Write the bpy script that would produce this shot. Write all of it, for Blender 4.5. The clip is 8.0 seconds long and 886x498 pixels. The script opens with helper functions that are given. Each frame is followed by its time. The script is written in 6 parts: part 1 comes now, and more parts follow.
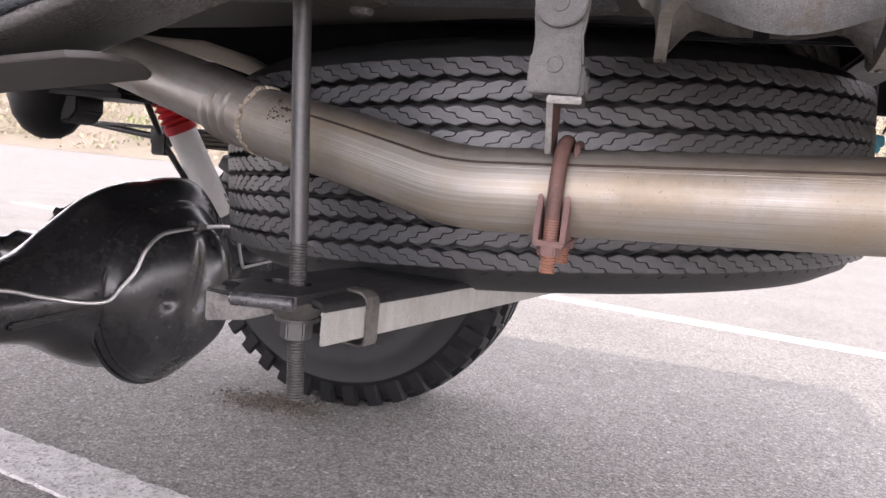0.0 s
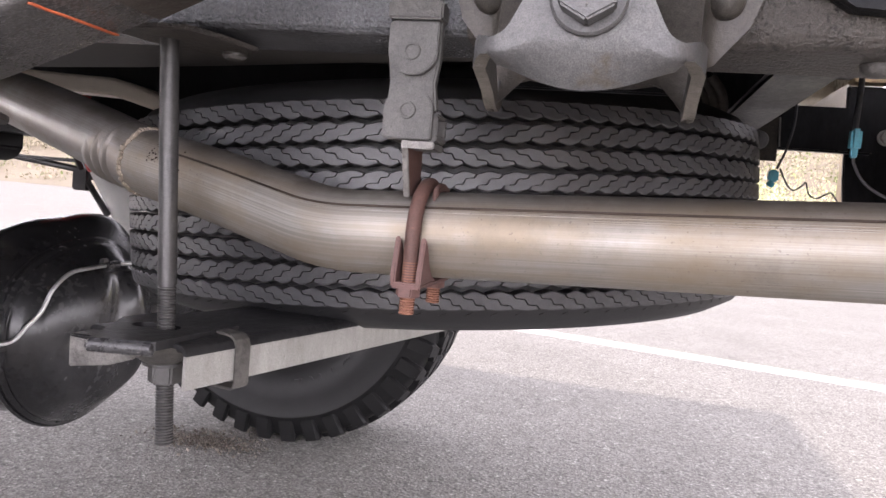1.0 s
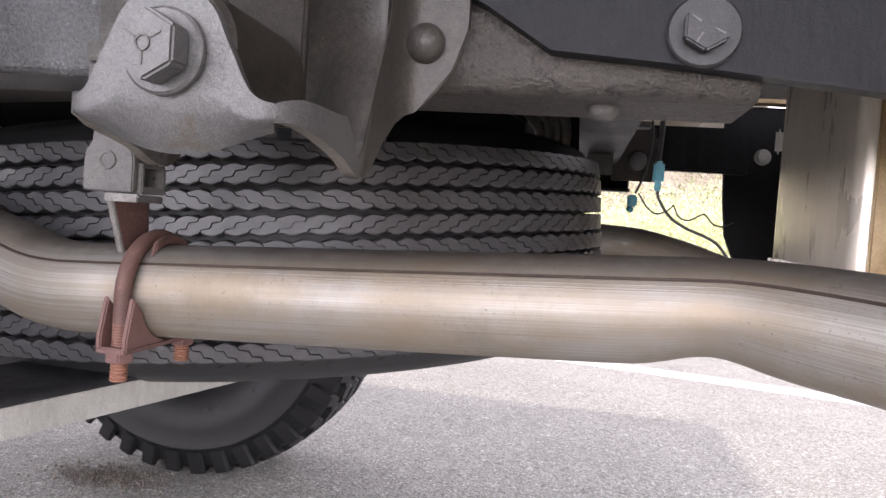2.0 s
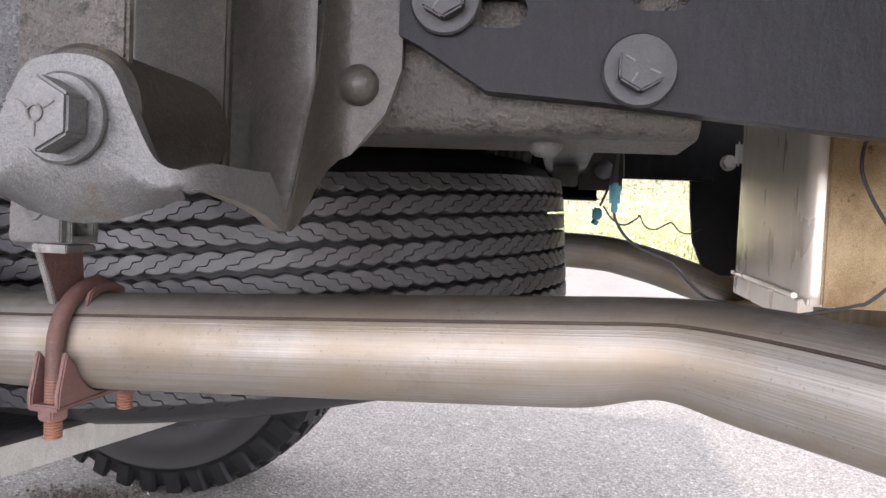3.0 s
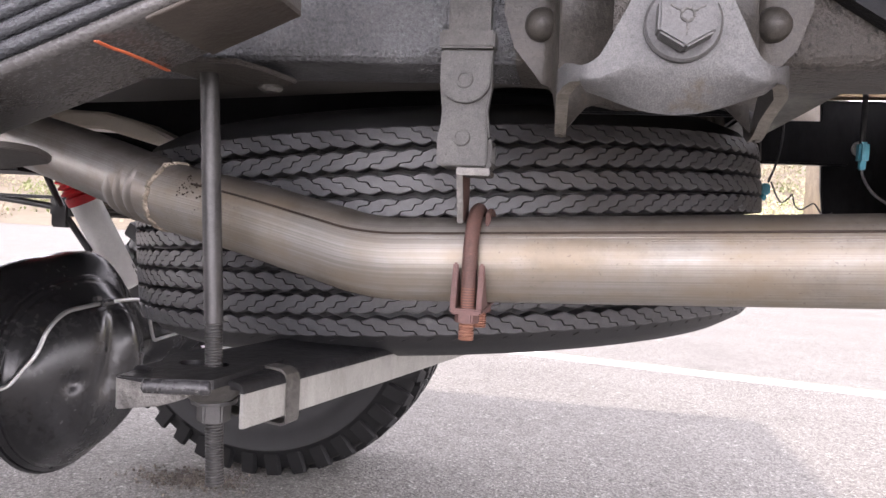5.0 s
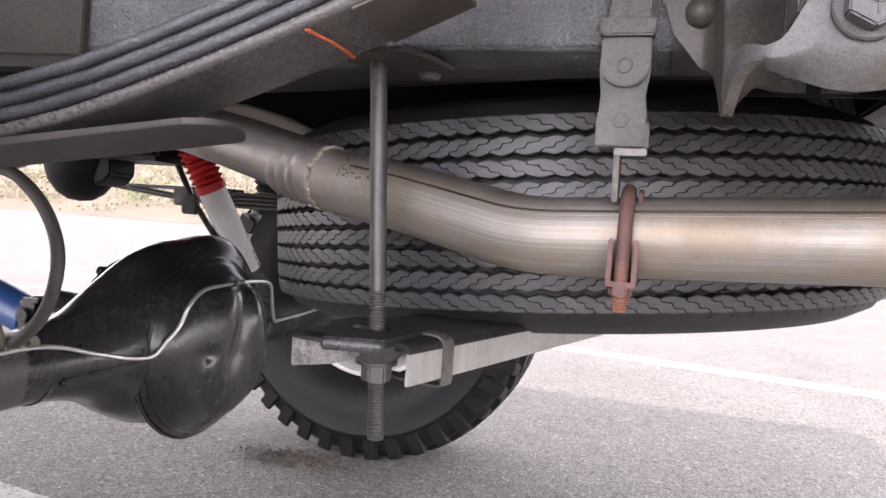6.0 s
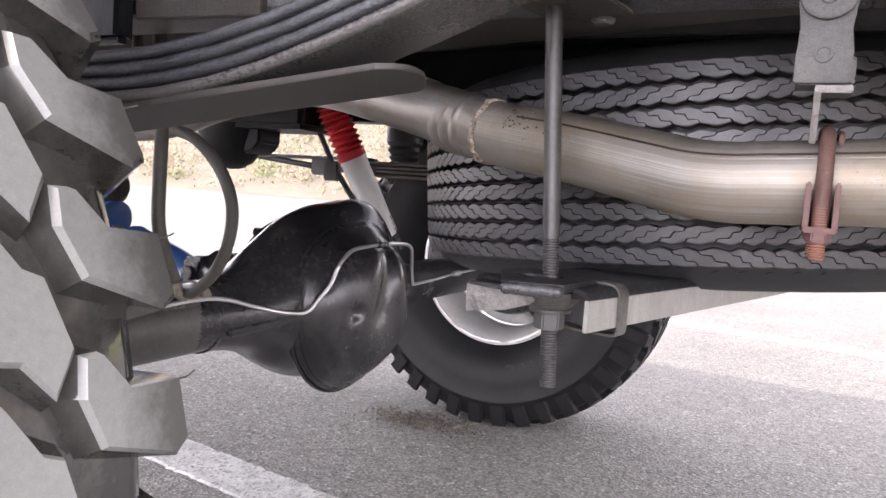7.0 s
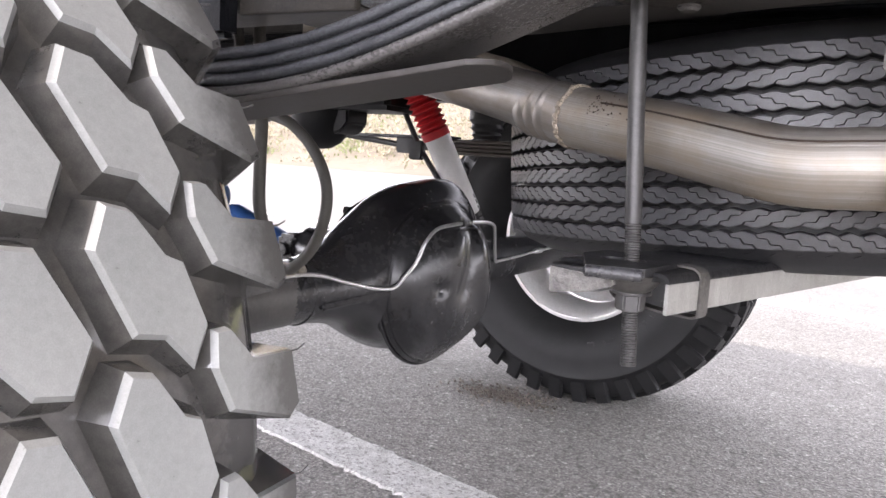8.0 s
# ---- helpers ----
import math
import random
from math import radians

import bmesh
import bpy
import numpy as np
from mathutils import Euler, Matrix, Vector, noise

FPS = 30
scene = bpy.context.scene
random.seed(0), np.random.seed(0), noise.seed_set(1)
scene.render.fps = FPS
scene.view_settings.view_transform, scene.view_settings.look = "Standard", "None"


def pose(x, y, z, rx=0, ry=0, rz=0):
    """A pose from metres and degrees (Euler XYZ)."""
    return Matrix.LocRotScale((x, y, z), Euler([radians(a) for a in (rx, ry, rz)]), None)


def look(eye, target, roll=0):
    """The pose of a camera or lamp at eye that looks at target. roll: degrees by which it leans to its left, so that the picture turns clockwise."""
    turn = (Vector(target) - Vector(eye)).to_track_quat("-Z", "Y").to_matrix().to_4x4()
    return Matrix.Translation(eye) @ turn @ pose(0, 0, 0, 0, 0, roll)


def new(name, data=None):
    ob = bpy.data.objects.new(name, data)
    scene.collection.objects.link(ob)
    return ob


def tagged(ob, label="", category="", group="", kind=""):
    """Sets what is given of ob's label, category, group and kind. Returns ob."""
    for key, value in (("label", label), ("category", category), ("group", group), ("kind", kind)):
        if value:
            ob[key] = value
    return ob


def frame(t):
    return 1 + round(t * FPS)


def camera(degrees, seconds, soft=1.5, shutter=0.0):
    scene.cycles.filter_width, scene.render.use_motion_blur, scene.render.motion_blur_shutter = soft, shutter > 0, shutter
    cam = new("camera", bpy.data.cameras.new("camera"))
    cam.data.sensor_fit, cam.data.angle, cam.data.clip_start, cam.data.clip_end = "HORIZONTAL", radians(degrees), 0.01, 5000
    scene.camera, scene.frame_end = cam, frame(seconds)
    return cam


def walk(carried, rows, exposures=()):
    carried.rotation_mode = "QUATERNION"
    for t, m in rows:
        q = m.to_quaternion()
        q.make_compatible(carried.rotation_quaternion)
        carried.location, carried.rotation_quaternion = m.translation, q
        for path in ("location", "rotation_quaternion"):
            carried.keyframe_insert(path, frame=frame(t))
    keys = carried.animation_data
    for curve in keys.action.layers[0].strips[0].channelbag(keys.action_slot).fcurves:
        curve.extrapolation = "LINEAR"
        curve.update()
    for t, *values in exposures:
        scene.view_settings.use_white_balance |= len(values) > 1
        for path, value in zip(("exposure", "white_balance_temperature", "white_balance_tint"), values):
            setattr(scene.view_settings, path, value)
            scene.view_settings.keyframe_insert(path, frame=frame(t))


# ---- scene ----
cam = camera(63.3, 8.0)
PATH = [
    (0, (0.123, 0.094, 0.646), (-0.432, 2.004, 0.436), 5.5),
    (0.5, (0.125, 0.105, 0.651), (-0.371, 2.036, 0.495), 5.2),
    (1, (0.181, 0.104, 0.66), (-0.274, 2.047, 0.539), 5.1),
    (1.5, (0.275, 0.141, 0.686), (-0.128, 2.098, 0.596), 4.7),
    (1.7, (0.298, 0.159, 0.69), (-0.085, 2.12, 0.606), 4.6),
    (2.8, (0.317, 0.168, 0.712), (-0.004, 2.14, 0.633), 2.7),
    (3, (0.324, 0.177, 0.717), (0.01, 2.151, 0.639), 2.5),
    (3.5, (0.324, 0.197, 0.707), (0.029, 2.173, 0.616), 1.8),
    (4, (0.302, 0.171, 0.694), (0.013, 2.148, 0.602), 1.8),
    (4.5, (0.212, 0.117, 0.667), (-0.091, 2.092, 0.592), 2.3),
    (5, (0.124, 0.09, 0.658), (-0.225, 2.059, 0.607), 3.0),
    (5.2, (0.105, 0.08, 0.652), (-0.276, 2.042, 0.612), 3.4),
    (6.3, (0.078, 0.045, 0.625), (-0.572, 1.935, 0.544), 4.2),
    (6.5, (0.069, 0.046, 0.615), (-0.642, 1.913, 0.516), 4.2),
    (7, (0.046, 0.032, 0.616), (-0.802, 1.837, 0.466), 4.1),
    (7.5, (0.049, 0.012, 0.628), (-0.905, 1.759, 0.432), 3.9),
    (8, (0.055, 0.005, 0.625), (-0.981, 1.699, 0.388), 3.8),
]
walk(cam, [(t, look(eye, target, roll)) for t, eye, target, roll in PATH], exposures=[(0, 3.97, 7150, 22), (1.5, 4.0, 7080, 21), (3.0, 4.08, 7000, 19), (4.0, 4.2, 7000, 19), (5, 4.05, 7120, 22), (6.5, 4.12, 7120, 22), (8, 4.25, 6950, 18)])
# ---------------------------------------------------------------- light
SUN_DIR = Vector((0.10, 0.60, -1.0)).normalized()
sun = new("sun", bpy.data.lights.new("sun", "SUN"))
sun.data.energy, sun.data.angle, sun.data.color = 0.17, radians(2.0), (1.0, 0.95, 0.88)
sun.matrix_world = Matrix.Translation((0, -4, 6)) @ SUN_DIR.to_track_quat("-Z", "Y").to_matrix().to_4x4()
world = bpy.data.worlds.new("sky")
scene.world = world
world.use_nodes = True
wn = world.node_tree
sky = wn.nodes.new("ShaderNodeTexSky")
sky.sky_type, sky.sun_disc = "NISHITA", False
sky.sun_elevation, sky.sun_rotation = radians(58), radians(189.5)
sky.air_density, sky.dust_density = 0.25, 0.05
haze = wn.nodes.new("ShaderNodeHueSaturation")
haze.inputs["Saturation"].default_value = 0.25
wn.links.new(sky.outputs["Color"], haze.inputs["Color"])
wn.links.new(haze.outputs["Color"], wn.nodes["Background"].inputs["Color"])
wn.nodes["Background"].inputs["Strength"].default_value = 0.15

# ---------------------------------------------------------------- mesh helpers
ORIGIN = {}


def thing(name, at, label, category, group=""):
    ob = new(name)
    ob.empty_display_size = 0.05
    ob.location = at
    ORIGIN[ob.name] = Vector(at)
    return tagged(ob, label, category, group)


def shade(bm, limit=35):
    bm.normal_update()
    for fc in bm.faces:
        fc.smooth = True
    for e in bm.edges:
        if len(e.link_faces) == 2:
            e.smooth = e.calc_face_angle(0) < radians(limit)


def part(name, bm, material, parent=None, label="", limit=35):
    shade(bm, limit)
    me = bpy.data.meshes.new(name)
    bm.to_mesh(me)
    bm.free()
    ob = new(name, me)
    me.materials.append(material)
    if parent is not None:
        off = ORIGIN[parent.name]
        me.transform(Matrix.Translation(-off))
        ob.parent = parent
        ORIGIN[ob.name] = off
    if label:
        tagged(ob, label)
    return ob


def solo(name, bm, material, label, category, at=(0, 0, 0), kind="", group="", limit=35):
    ob = part(name, bm, material, limit=limit)
    ob.data.transform(Matrix.Translation(-Vector(at)))
    ob.location = at
    ORIGIN[ob.name] = Vector(at)
    return tagged(ob, label, category, group, kind)


def join(*bms):
    out = bmesh.new()
    for b in bms:
        me = bpy.data.meshes.new("t")
        b.to_mesh(me)
        b.free()
        out.from_mesh(me)
        bpy.data.meshes.remove(me)
    return out


def moved(bm, m):
    bmesh.ops.transform(bm, matrix=m, verts=bm.verts)
    return bm


def bevelled(bm, w, seg=2):
    if w > 0:
        es = [e for e in bm.edges if len(e.link_faces) == 2 and e.calc_face_angle(0) > radians(25)]
        bmesh.ops.bevel(bm, geom=es, offset=w, segments=seg, affect="EDGES", clamp_overlap=True)
    return bm


def box(x0, x1, y0, y1, z0, z1, w=0.002):
    bm = bmesh.new()
    bmesh.ops.create_cube(bm, size=1)
    moved(bm, Matrix.Translation(((x0 + x1) / 2, (y0 + y1) / 2, (z0 + z1) / 2)) @ Matrix.Diagonal((x1 - x0, y1 - y0, z1 - z0, 1)))
    return bevelled(bm, w)


def prism(poly, axis, a, b, w=0.0015, seg=2):
    """A polygon drawn in the two other axes, in their order, carried along axis from a to b."""
    bm = bmesh.new()

    def at(p, h):
        return {"x": (h, p[0], p[1]), "y": (p[0], h, p[1]), "z": (p[0], p[1], h)}[axis]
    lo = [bm.verts.new(at(p, a)) for p in poly]
    hi = [bm.verts.new(at(p, b)) for p in poly]
    n = len(poly)
    bm.faces.new(lo)
    bm.faces.new(hi)
    for i in range(n):
        bm.faces.new((lo[i], lo[(i + 1) % n], hi[(i + 1) % n], hi[i]))
    bmesh.ops.recalc_face_normals(bm, faces=bm.faces)
    return bevelled(bm, w, seg)


def smooth_line(pts, steps=8):
    """A Catmull-Rom line through the points."""
    ps = [Vector(p) for p in pts]
    ps = [2 * ps[0] - ps[1]] + ps + [2 * ps[-1] - ps[-2]]
    out = []
    for i in range(1, len(ps) - 2):
        a, b, c, d = ps[i - 1:i + 3]
        for k in range(steps):
            t = k / steps
            out.append(0.5 * ((2 * b) + (c - a) * t + (2 * a - 5 * b + 4 * c - d) * t * t + (3 * b - a - 3 * c + d) * t ** 3))
    out.append(ps[-2])
    return out


def tube(pts, r, n=20, caps=True, up=(0, 0, 1), flat=1.0):
    """A tube along the points; r is one radius or one for each point. UV: metres along, turn round."""
    pts = [Vector(p) for p in pts]
    rs = r if isinstance(r, (list, tuple)) else [r] * len(pts)
    bm = bmesh.new()
    uv = bm.loops.layers.uv.new("along")
    rings, dist, prev = [], [0.0], None
    for i, p in enumerate(pts):
        d = (pts[min(i + 1, len(pts) - 1)] - pts[max(i - 1, 0)]).normalized()
        if prev is None:
            u = Vector(up)
            if abs(u.dot(d)) > 0.95:
                u = Vector((1, 0, 0))
        else:
            u = prev
        u = (u - d * u.dot(d)).normalized()
        prev = u
        v = d.cross(u)
        rings.append([bm.verts.new(p + rs[i] * (math.cos(q) * u * flat + math.sin(q) * v)) for q in (2 * math.pi * k / n for k in range(n))])
        if i:
            dist.append(dist[-1] + (p - pts[i - 1]).length)
    for i in range(len(pts) - 1):
        for k in range(n):
            k2 = (k + 1) % n
            fc = bm.faces.new((rings[i][k], rings[i][k2], rings[i + 1][k2], rings[i + 1][k]))
            for lp, (a, b) in zip(fc.loops, ((i, k), (i, k + 1), (i + 1, k + 1), (i + 1, k))):
                lp[uv].uv = (dist[a], b / n)
    if caps:
        bm.faces.new(rings[0])
        bm.faces.new(list(reversed(rings[-1])))
    bmesh.ops.recalc_face_normals(bm, faces=bm.faces)
    return bm


def lathe(profile, n=48, m=None, closed=False):
    """Turns (radius, height) round z; closed: the profile is a loop."""
    bm = bmesh.new()
    rings = [[bm.verts.new((r * math.cos(2 * math.pi * k / n), r * math.sin(2 * math.pi * k / n), h)) for k in range(n)] for r, h in profile]
    pairs = list(zip(rings, rings[1:])) + ([(rings[-1], rings[0])] if closed else [])
    for a, b in pairs:
        for k in range(n):
            bm.faces.new((a[k], a[(k + 1) % n], b[(k + 1) % n], b[k]))
    if not closed:
        for ring, (r, h) in ((rings[0], profile[0]), (rings[-1], profile[-1])):
            if r > 1e-4:
                bm.faces.new(ring)
    bmesh.ops.remove_doubles(bm, verts=bm.verts, dist=1e-6)
    bmesh.ops.recalc_face_normals(bm, faces=bm.faces)
    return moved(bm, m) if m is not None else bm


def along(p, d):
    """The pose that takes z to the direction d at p."""
    return Matrix.Translation(p) @ Vector(d).to_track_quat("Z", "Y").to_matrix().to_4x4()


def cyl(p, q, r, n=24, w=0.001):
    p, q = Vector(p), Vector(q)
    h = (q - p).length
    return lathe([(0, 0), (r - w, 0), (r, w), (r, h - w), (r - w, h), (0, h)], n, along(p, q - p))


def hexagon(p, d, across, h, w=0.0008, turn=0.0):
    r = across / math.sqrt(3)
    poly = [(r * math.cos(turn + k * math.pi / 3), r * math.sin(turn + k * math.pi / 3)) for k in range(6)]
    return moved(prism(poly, "z", 0, h, w), along(p, d))


def threaded(p, q, r, pitch=0.0018, n=20):
    p, q = Vector(p), Vector(q)
    h = (q - p).length
    prof, z = [(0, 0), (r * 0.8, 0)], 0.0
    while z < h - pitch:
        prof += [(r * 0.88, z), (r, z + pitch * 0.35), (r, z + pitch * 0.6), (r * 0.88, z + pitch * 0.95)]
        z += pitch
    prof += [(r * 0.88, h), (0, h)]
    return lathe(prof, n, along(p, q - p))


# ---------------------------------------------------------------- materials
def nodes_of(name):
    m = bpy.data.materials.new(name)
    m.use_nodes = True
    return m, m.node_tree.nodes, m.node_tree.links, m.node_tree.nodes["Principled BSDF"]


def noise_node(nd, lk, vec, scale, detail=4.0, rough=0.6):
    n = nd.new("ShaderNodeTexNoise")
    n.inputs["Scale"].default_value, n.inputs["Detail"].default_value, n.inputs["Roughness"].default_value = scale, detail, rough
    if vec is not None:
        lk.new(vec, n.inputs["Vector"])
    return n.outputs["Fac"]


def ramp(nd, lk, fac, stops):
    r = nd.new("ShaderNodeValToRGB")
    while len(r.color_ramp.elements) < len(stops):
        r.color_ramp.elements.new(0.5)
    for el, (pos, col) in zip(r.color_ramp.elements, stops):
        el.position = pos
        el.color = (*col, 1) if isinstance(col, tuple) else (col, col, col, 1)
    lk.new(fac, r.inputs["Fac"])
    return r.outputs["Color"]


def mix(nd, lk, fac, a, b, mode="MIX"):
    m = nd.new("ShaderNodeMix")
    m.data_type, m.blend_type = "RGBA", mode
    for k, val in ((0, fac), (6, a), (7, b)):
        sock = m.inputs[k]
        if isinstance(val, (int, float)):
            sock.default_value = val if k == 0 else (val, val, val, 1)
        elif isinstance(val, tuple):
            sock.default_value = (*val, 1)
        else:
            lk.new(val, sock)
    return m.outputs[2]


def bump(nd, lk, bsdf, height, strength, dist, chain=None):
    b = nd.new("ShaderNodeBump")
    b.inputs["Strength"].default_value, b.inputs["Distance"].default_value = strength, dist
    lk.new(height, b.inputs["Height"])
    if chain is not None:
        lk.new(chain, b.inputs["Normal"])
    lk.new(b.outputs["Normal"], bsdf.inputs["Normal"])
    return b.outputs["Normal"]


def coords(nd, lk, stretch=(1, 1, 1), which="Object"):
    tc = nd.new("ShaderNodeTexCoord")
    mp = nd.new("ShaderNodeMapping")
    mp.inputs["Scale"].default_value = stretch
    lk.new(tc.outputs[which], mp.inputs["Vector"])
    return mp.outputs["Vector"]


def surface(name, dark, light, rough=(0.5, 0.7), metal=0.0, big=6.0, fine=120.0, relief=0.3, depth=0.001, stretch=(1, 1, 1),
            spot=None, spot_scale=25.0, spot_at=0.62, spec=0.5, grit=0.22):
    """Paint, metal or rubber: two tones mixed at a large and a fine scale, spots of wear, grain as relief."""
    m, nd, lk, b = nodes_of(name)
    v = coords(nd, lk, stretch)
    large, small = noise_node(nd, lk, v, big), noise_node(nd, lk, v, fine, 3)
    both = mix(nd, lk, 0.4, large, small)
    col = ramp(nd, lk, both, [(0.35, dark), (0.65, light)])
    if spot:
        s = ramp(nd, lk, noise_node(nd, lk, v, spot_scale, 6, 0.7), [(spot_at, 0.0), (spot_at + 0.06, 1.0)])
        col = mix(nd, lk, s, col, spot)
    sand = noise_node(nd, lk, coords(nd, lk), 1500, 2, 0.7)
    col = mix(nd, lk, 1.0, col, ramp(nd, lk, sand, [(0.35, 1 - grit), (0.65, 1 + grit)]), "MULTIPLY")
    lk.new(col, b.inputs["Base Color"])
    b.inputs["Specular IOR Level"].default_value = spec
    r = ramp(nd, lk, both, [(0.3, rough[0]), (0.7, rough[1])])
    lk.new(r, b.inputs["Roughness"])
    b.inputs["Metallic"].default_value = metal
    if relief:
        n1 = bump(nd, lk, b, small, relief, depth)
        if grit > 0.2:
            bump(nd, lk, b, sand, min(relief, 0.3), 0.0005, n1)
    return m


def asphalt_material():
    """Stone chips of two sizes set unevenly in a pale worn binder."""
    m, nd, lk, b = nodes_of("asphalt")
    v = coords(nd, lk)
    warp = nd.new("ShaderNodeTexNoise")
    warp.inputs["Scale"].default_value, warp.inputs["Detail"].default_value = 60, 3
    lk.new(v, warp.inputs["Vector"])
    push = nd.new("ShaderNodeVectorMath")
    push.operation, push.inputs[2].default_value = "MULTIPLY_ADD", (1, 1, 1)
    push.inputs[1].default_value = (0.014, 0.014, 0.0)
    lk.new(warp.outputs["Color"], push.inputs[0])
    lk.new(v, push.inputs[2])
    tones = [(0.0, (0.168, 0.161, 0.151)), (0.35, (0.255, 0.246, 0.231)), (0.70, (0.308, 0.297, 0.277)), (0.92, (0.358, 0.345, 0.321)), (1.0, (0.51, 0.494, 0.462))]
    layers = []
    for scale in (125, 235):
        cells = nd.new("ShaderNodeTexVoronoi")
        cells.inputs["Scale"].default_value = scale
        lk.new(push.outputs["Vector"], cells.inputs["Vector"])
        sep = nd.new("ShaderNodeSeparateColor")
        lk.new(cells.outputs["Color"], sep.inputs["Color"])
        stone = ramp(nd, lk, sep.outputs["Red"], tones)
        tar = ramp(nd, lk, cells.outputs["Distance"], [(0.25, 1.08), (0.75, 0.60)])
        layers.append((mix(nd, lk, 1.0, stone, tar, "MULTIPLY"), cells.outputs["Distance"]))
    pick = ramp(nd, lk, noise_node(nd, lk, v, 38, 4, 0.7), [(0.47, 0.0), (0.53, 1.0)])
    col = mix(nd, lk, pick, layers[0][0], layers[1][0])
    large = noise_node(nd, lk, v, 1.6, 6, 0.65)
    col = mix(nd, lk, 1.0, col, ramp(nd, lk, large, [(0.3, 0.90), (0.7, 1.14)]), "MULTIPLY")
    mid = noise_node(nd, lk, v, 16, 5, 0.7)
    col = mix(nd, lk, 1.0, col, ramp(nd, lk, mid, [(0.3, 0.90), (0.7, 1.12)]), "MULTIPLY")
    pits = ramp(nd, lk, noise_node(nd, lk, v, 42, 8, 0.75), [(0.63, 0.0), (0.71, 0.6)])
    col = mix(nd, lk, pits, col, (0.085, 0.082, 0.078))
    lk.new(col, b.inputs["Base Color"])
    b.inputs["Roughness"].default_value = 0.82
    n1 = bump(nd, lk, b, layers[0][1], 0.5, 0.004)
    bump(nd, lk, b, mix(nd, lk, pick, layers[0][1], layers[1][1]), 0.7, 0.003, n1)
    return m


def pipe_material(name, tones, stain, rough, metal):
    m, nd, lk, b = nodes_of(name)
    uv = nd.new("ShaderNodeUVMap")
    uv.uv_map = "along"
    mp = nd.new("ShaderNodeMapping")
    mp.inputs["Scale"].default_value = (0.6, 60, 1)
    lk.new(uv.outputs["UV"], mp.inputs["Vector"])
    v = coords(nd, lk)
    streak = noise_node(nd, lk, mp.outputs["Vector"], 3.0, 6, 0.65)
    blotch = noise_node(nd, lk, v, 11, 6, 0.7)
    band = noise_node(nd, lk, uv.outputs["UV"], 7, 3, 0.6)
    grain = noise_node(nd, lk, v, 420, 3, 0.7)
    speck = ramp(nd, lk, noise_node(nd, lk, v, 520, 3, 0.6), [(0.64, 0.0), (0.69, 0.45)])
    where = ramp(nd, lk, noise_node(nd, lk, v, 9, 3, 0.5), [(0.47, 0.0), (0.58, 1.0)])
    col = ramp(nd, lk, streak, [(0.30, tones[0]), (0.5, tones[1]), (0.7, tones[2])])
    heat = ramp(nd, lk, mix(nd, lk, 0.5, blotch, band), [(0.42, 0.0), (0.60, 0.95)])
    col = mix(nd, lk, heat, col, stain)
    soot = ramp(nd, lk, noise_node(nd, lk, v, 17, 9, 0.78), [(0.54, 0.0), (0.72, 0.32)])
    col = mix(nd, lk, soot, col, (0.10, 0.085, 0.07))
    # Skin facing up: soot plus the dark underbody's reflection, put into the colour.
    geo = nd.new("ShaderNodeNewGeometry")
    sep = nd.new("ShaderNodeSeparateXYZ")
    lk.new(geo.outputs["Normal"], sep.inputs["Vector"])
    top_dark = nd.new("ShaderNodeMath")
    top_dark.operation = "MULTIPLY"
    lk.new(ramp(nd, lk, sep.outputs["Z"], [(0.60, 0.0), (0.95, 0.8)]), top_dark.inputs[0])
    lk.new(ramp(nd, lk, blotch, [(0.30, 0.35), (0.55, 1.0)]), top_dark.inputs[1])
    col = mix(nd, lk, top_dark.outputs[0], col, (0.060, 0.052, 0.047))
    both = nd.new("ShaderNodeMath")
    both.operation = "MULTIPLY"
    lk.new(speck, both.inputs[0])
    lk.new(where, both.inputs[1])
    col = mix(nd, lk, both.outputs[0], col, (0.06, 0.045, 0.035))
    lk.new(col, b.inputs["Base Color"])
    b.inputs["Metallic"].default_value = metal
    lk.new(ramp(nd, lk, mix(nd, lk, 0.5, streak, blotch), [(0.3, rough[0]), (0.7, rough[1])]), b.inputs["Roughness"])
    n1 = bump(nd, lk, b, streak, 0.14, 0.001)
    bump(nd, lk, b, grain, 0.12, 0.0006, n1)
    return m


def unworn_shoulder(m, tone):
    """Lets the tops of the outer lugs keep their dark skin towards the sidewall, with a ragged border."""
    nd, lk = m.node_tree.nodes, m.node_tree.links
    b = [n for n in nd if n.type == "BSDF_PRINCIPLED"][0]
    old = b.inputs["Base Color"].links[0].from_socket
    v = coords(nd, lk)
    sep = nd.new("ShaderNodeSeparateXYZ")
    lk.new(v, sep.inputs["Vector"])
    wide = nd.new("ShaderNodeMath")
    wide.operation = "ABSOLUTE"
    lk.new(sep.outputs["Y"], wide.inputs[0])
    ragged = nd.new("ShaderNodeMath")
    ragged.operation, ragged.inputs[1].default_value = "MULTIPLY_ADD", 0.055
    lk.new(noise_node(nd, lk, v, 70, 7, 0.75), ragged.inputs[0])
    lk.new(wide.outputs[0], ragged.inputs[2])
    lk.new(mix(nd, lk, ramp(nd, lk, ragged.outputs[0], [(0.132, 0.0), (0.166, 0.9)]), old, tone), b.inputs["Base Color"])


def scrub_material(name, tones):
    m, nd, lk, b = nodes_of(name)
    geo = nd.new("ShaderNodeNewGeometry")
    lk.new(ramp(nd, lk, geo.outputs["Random Per Island"], tones), b.inputs["Base Color"])
    b.inputs["Roughness"].default_value = 0.8
    return m


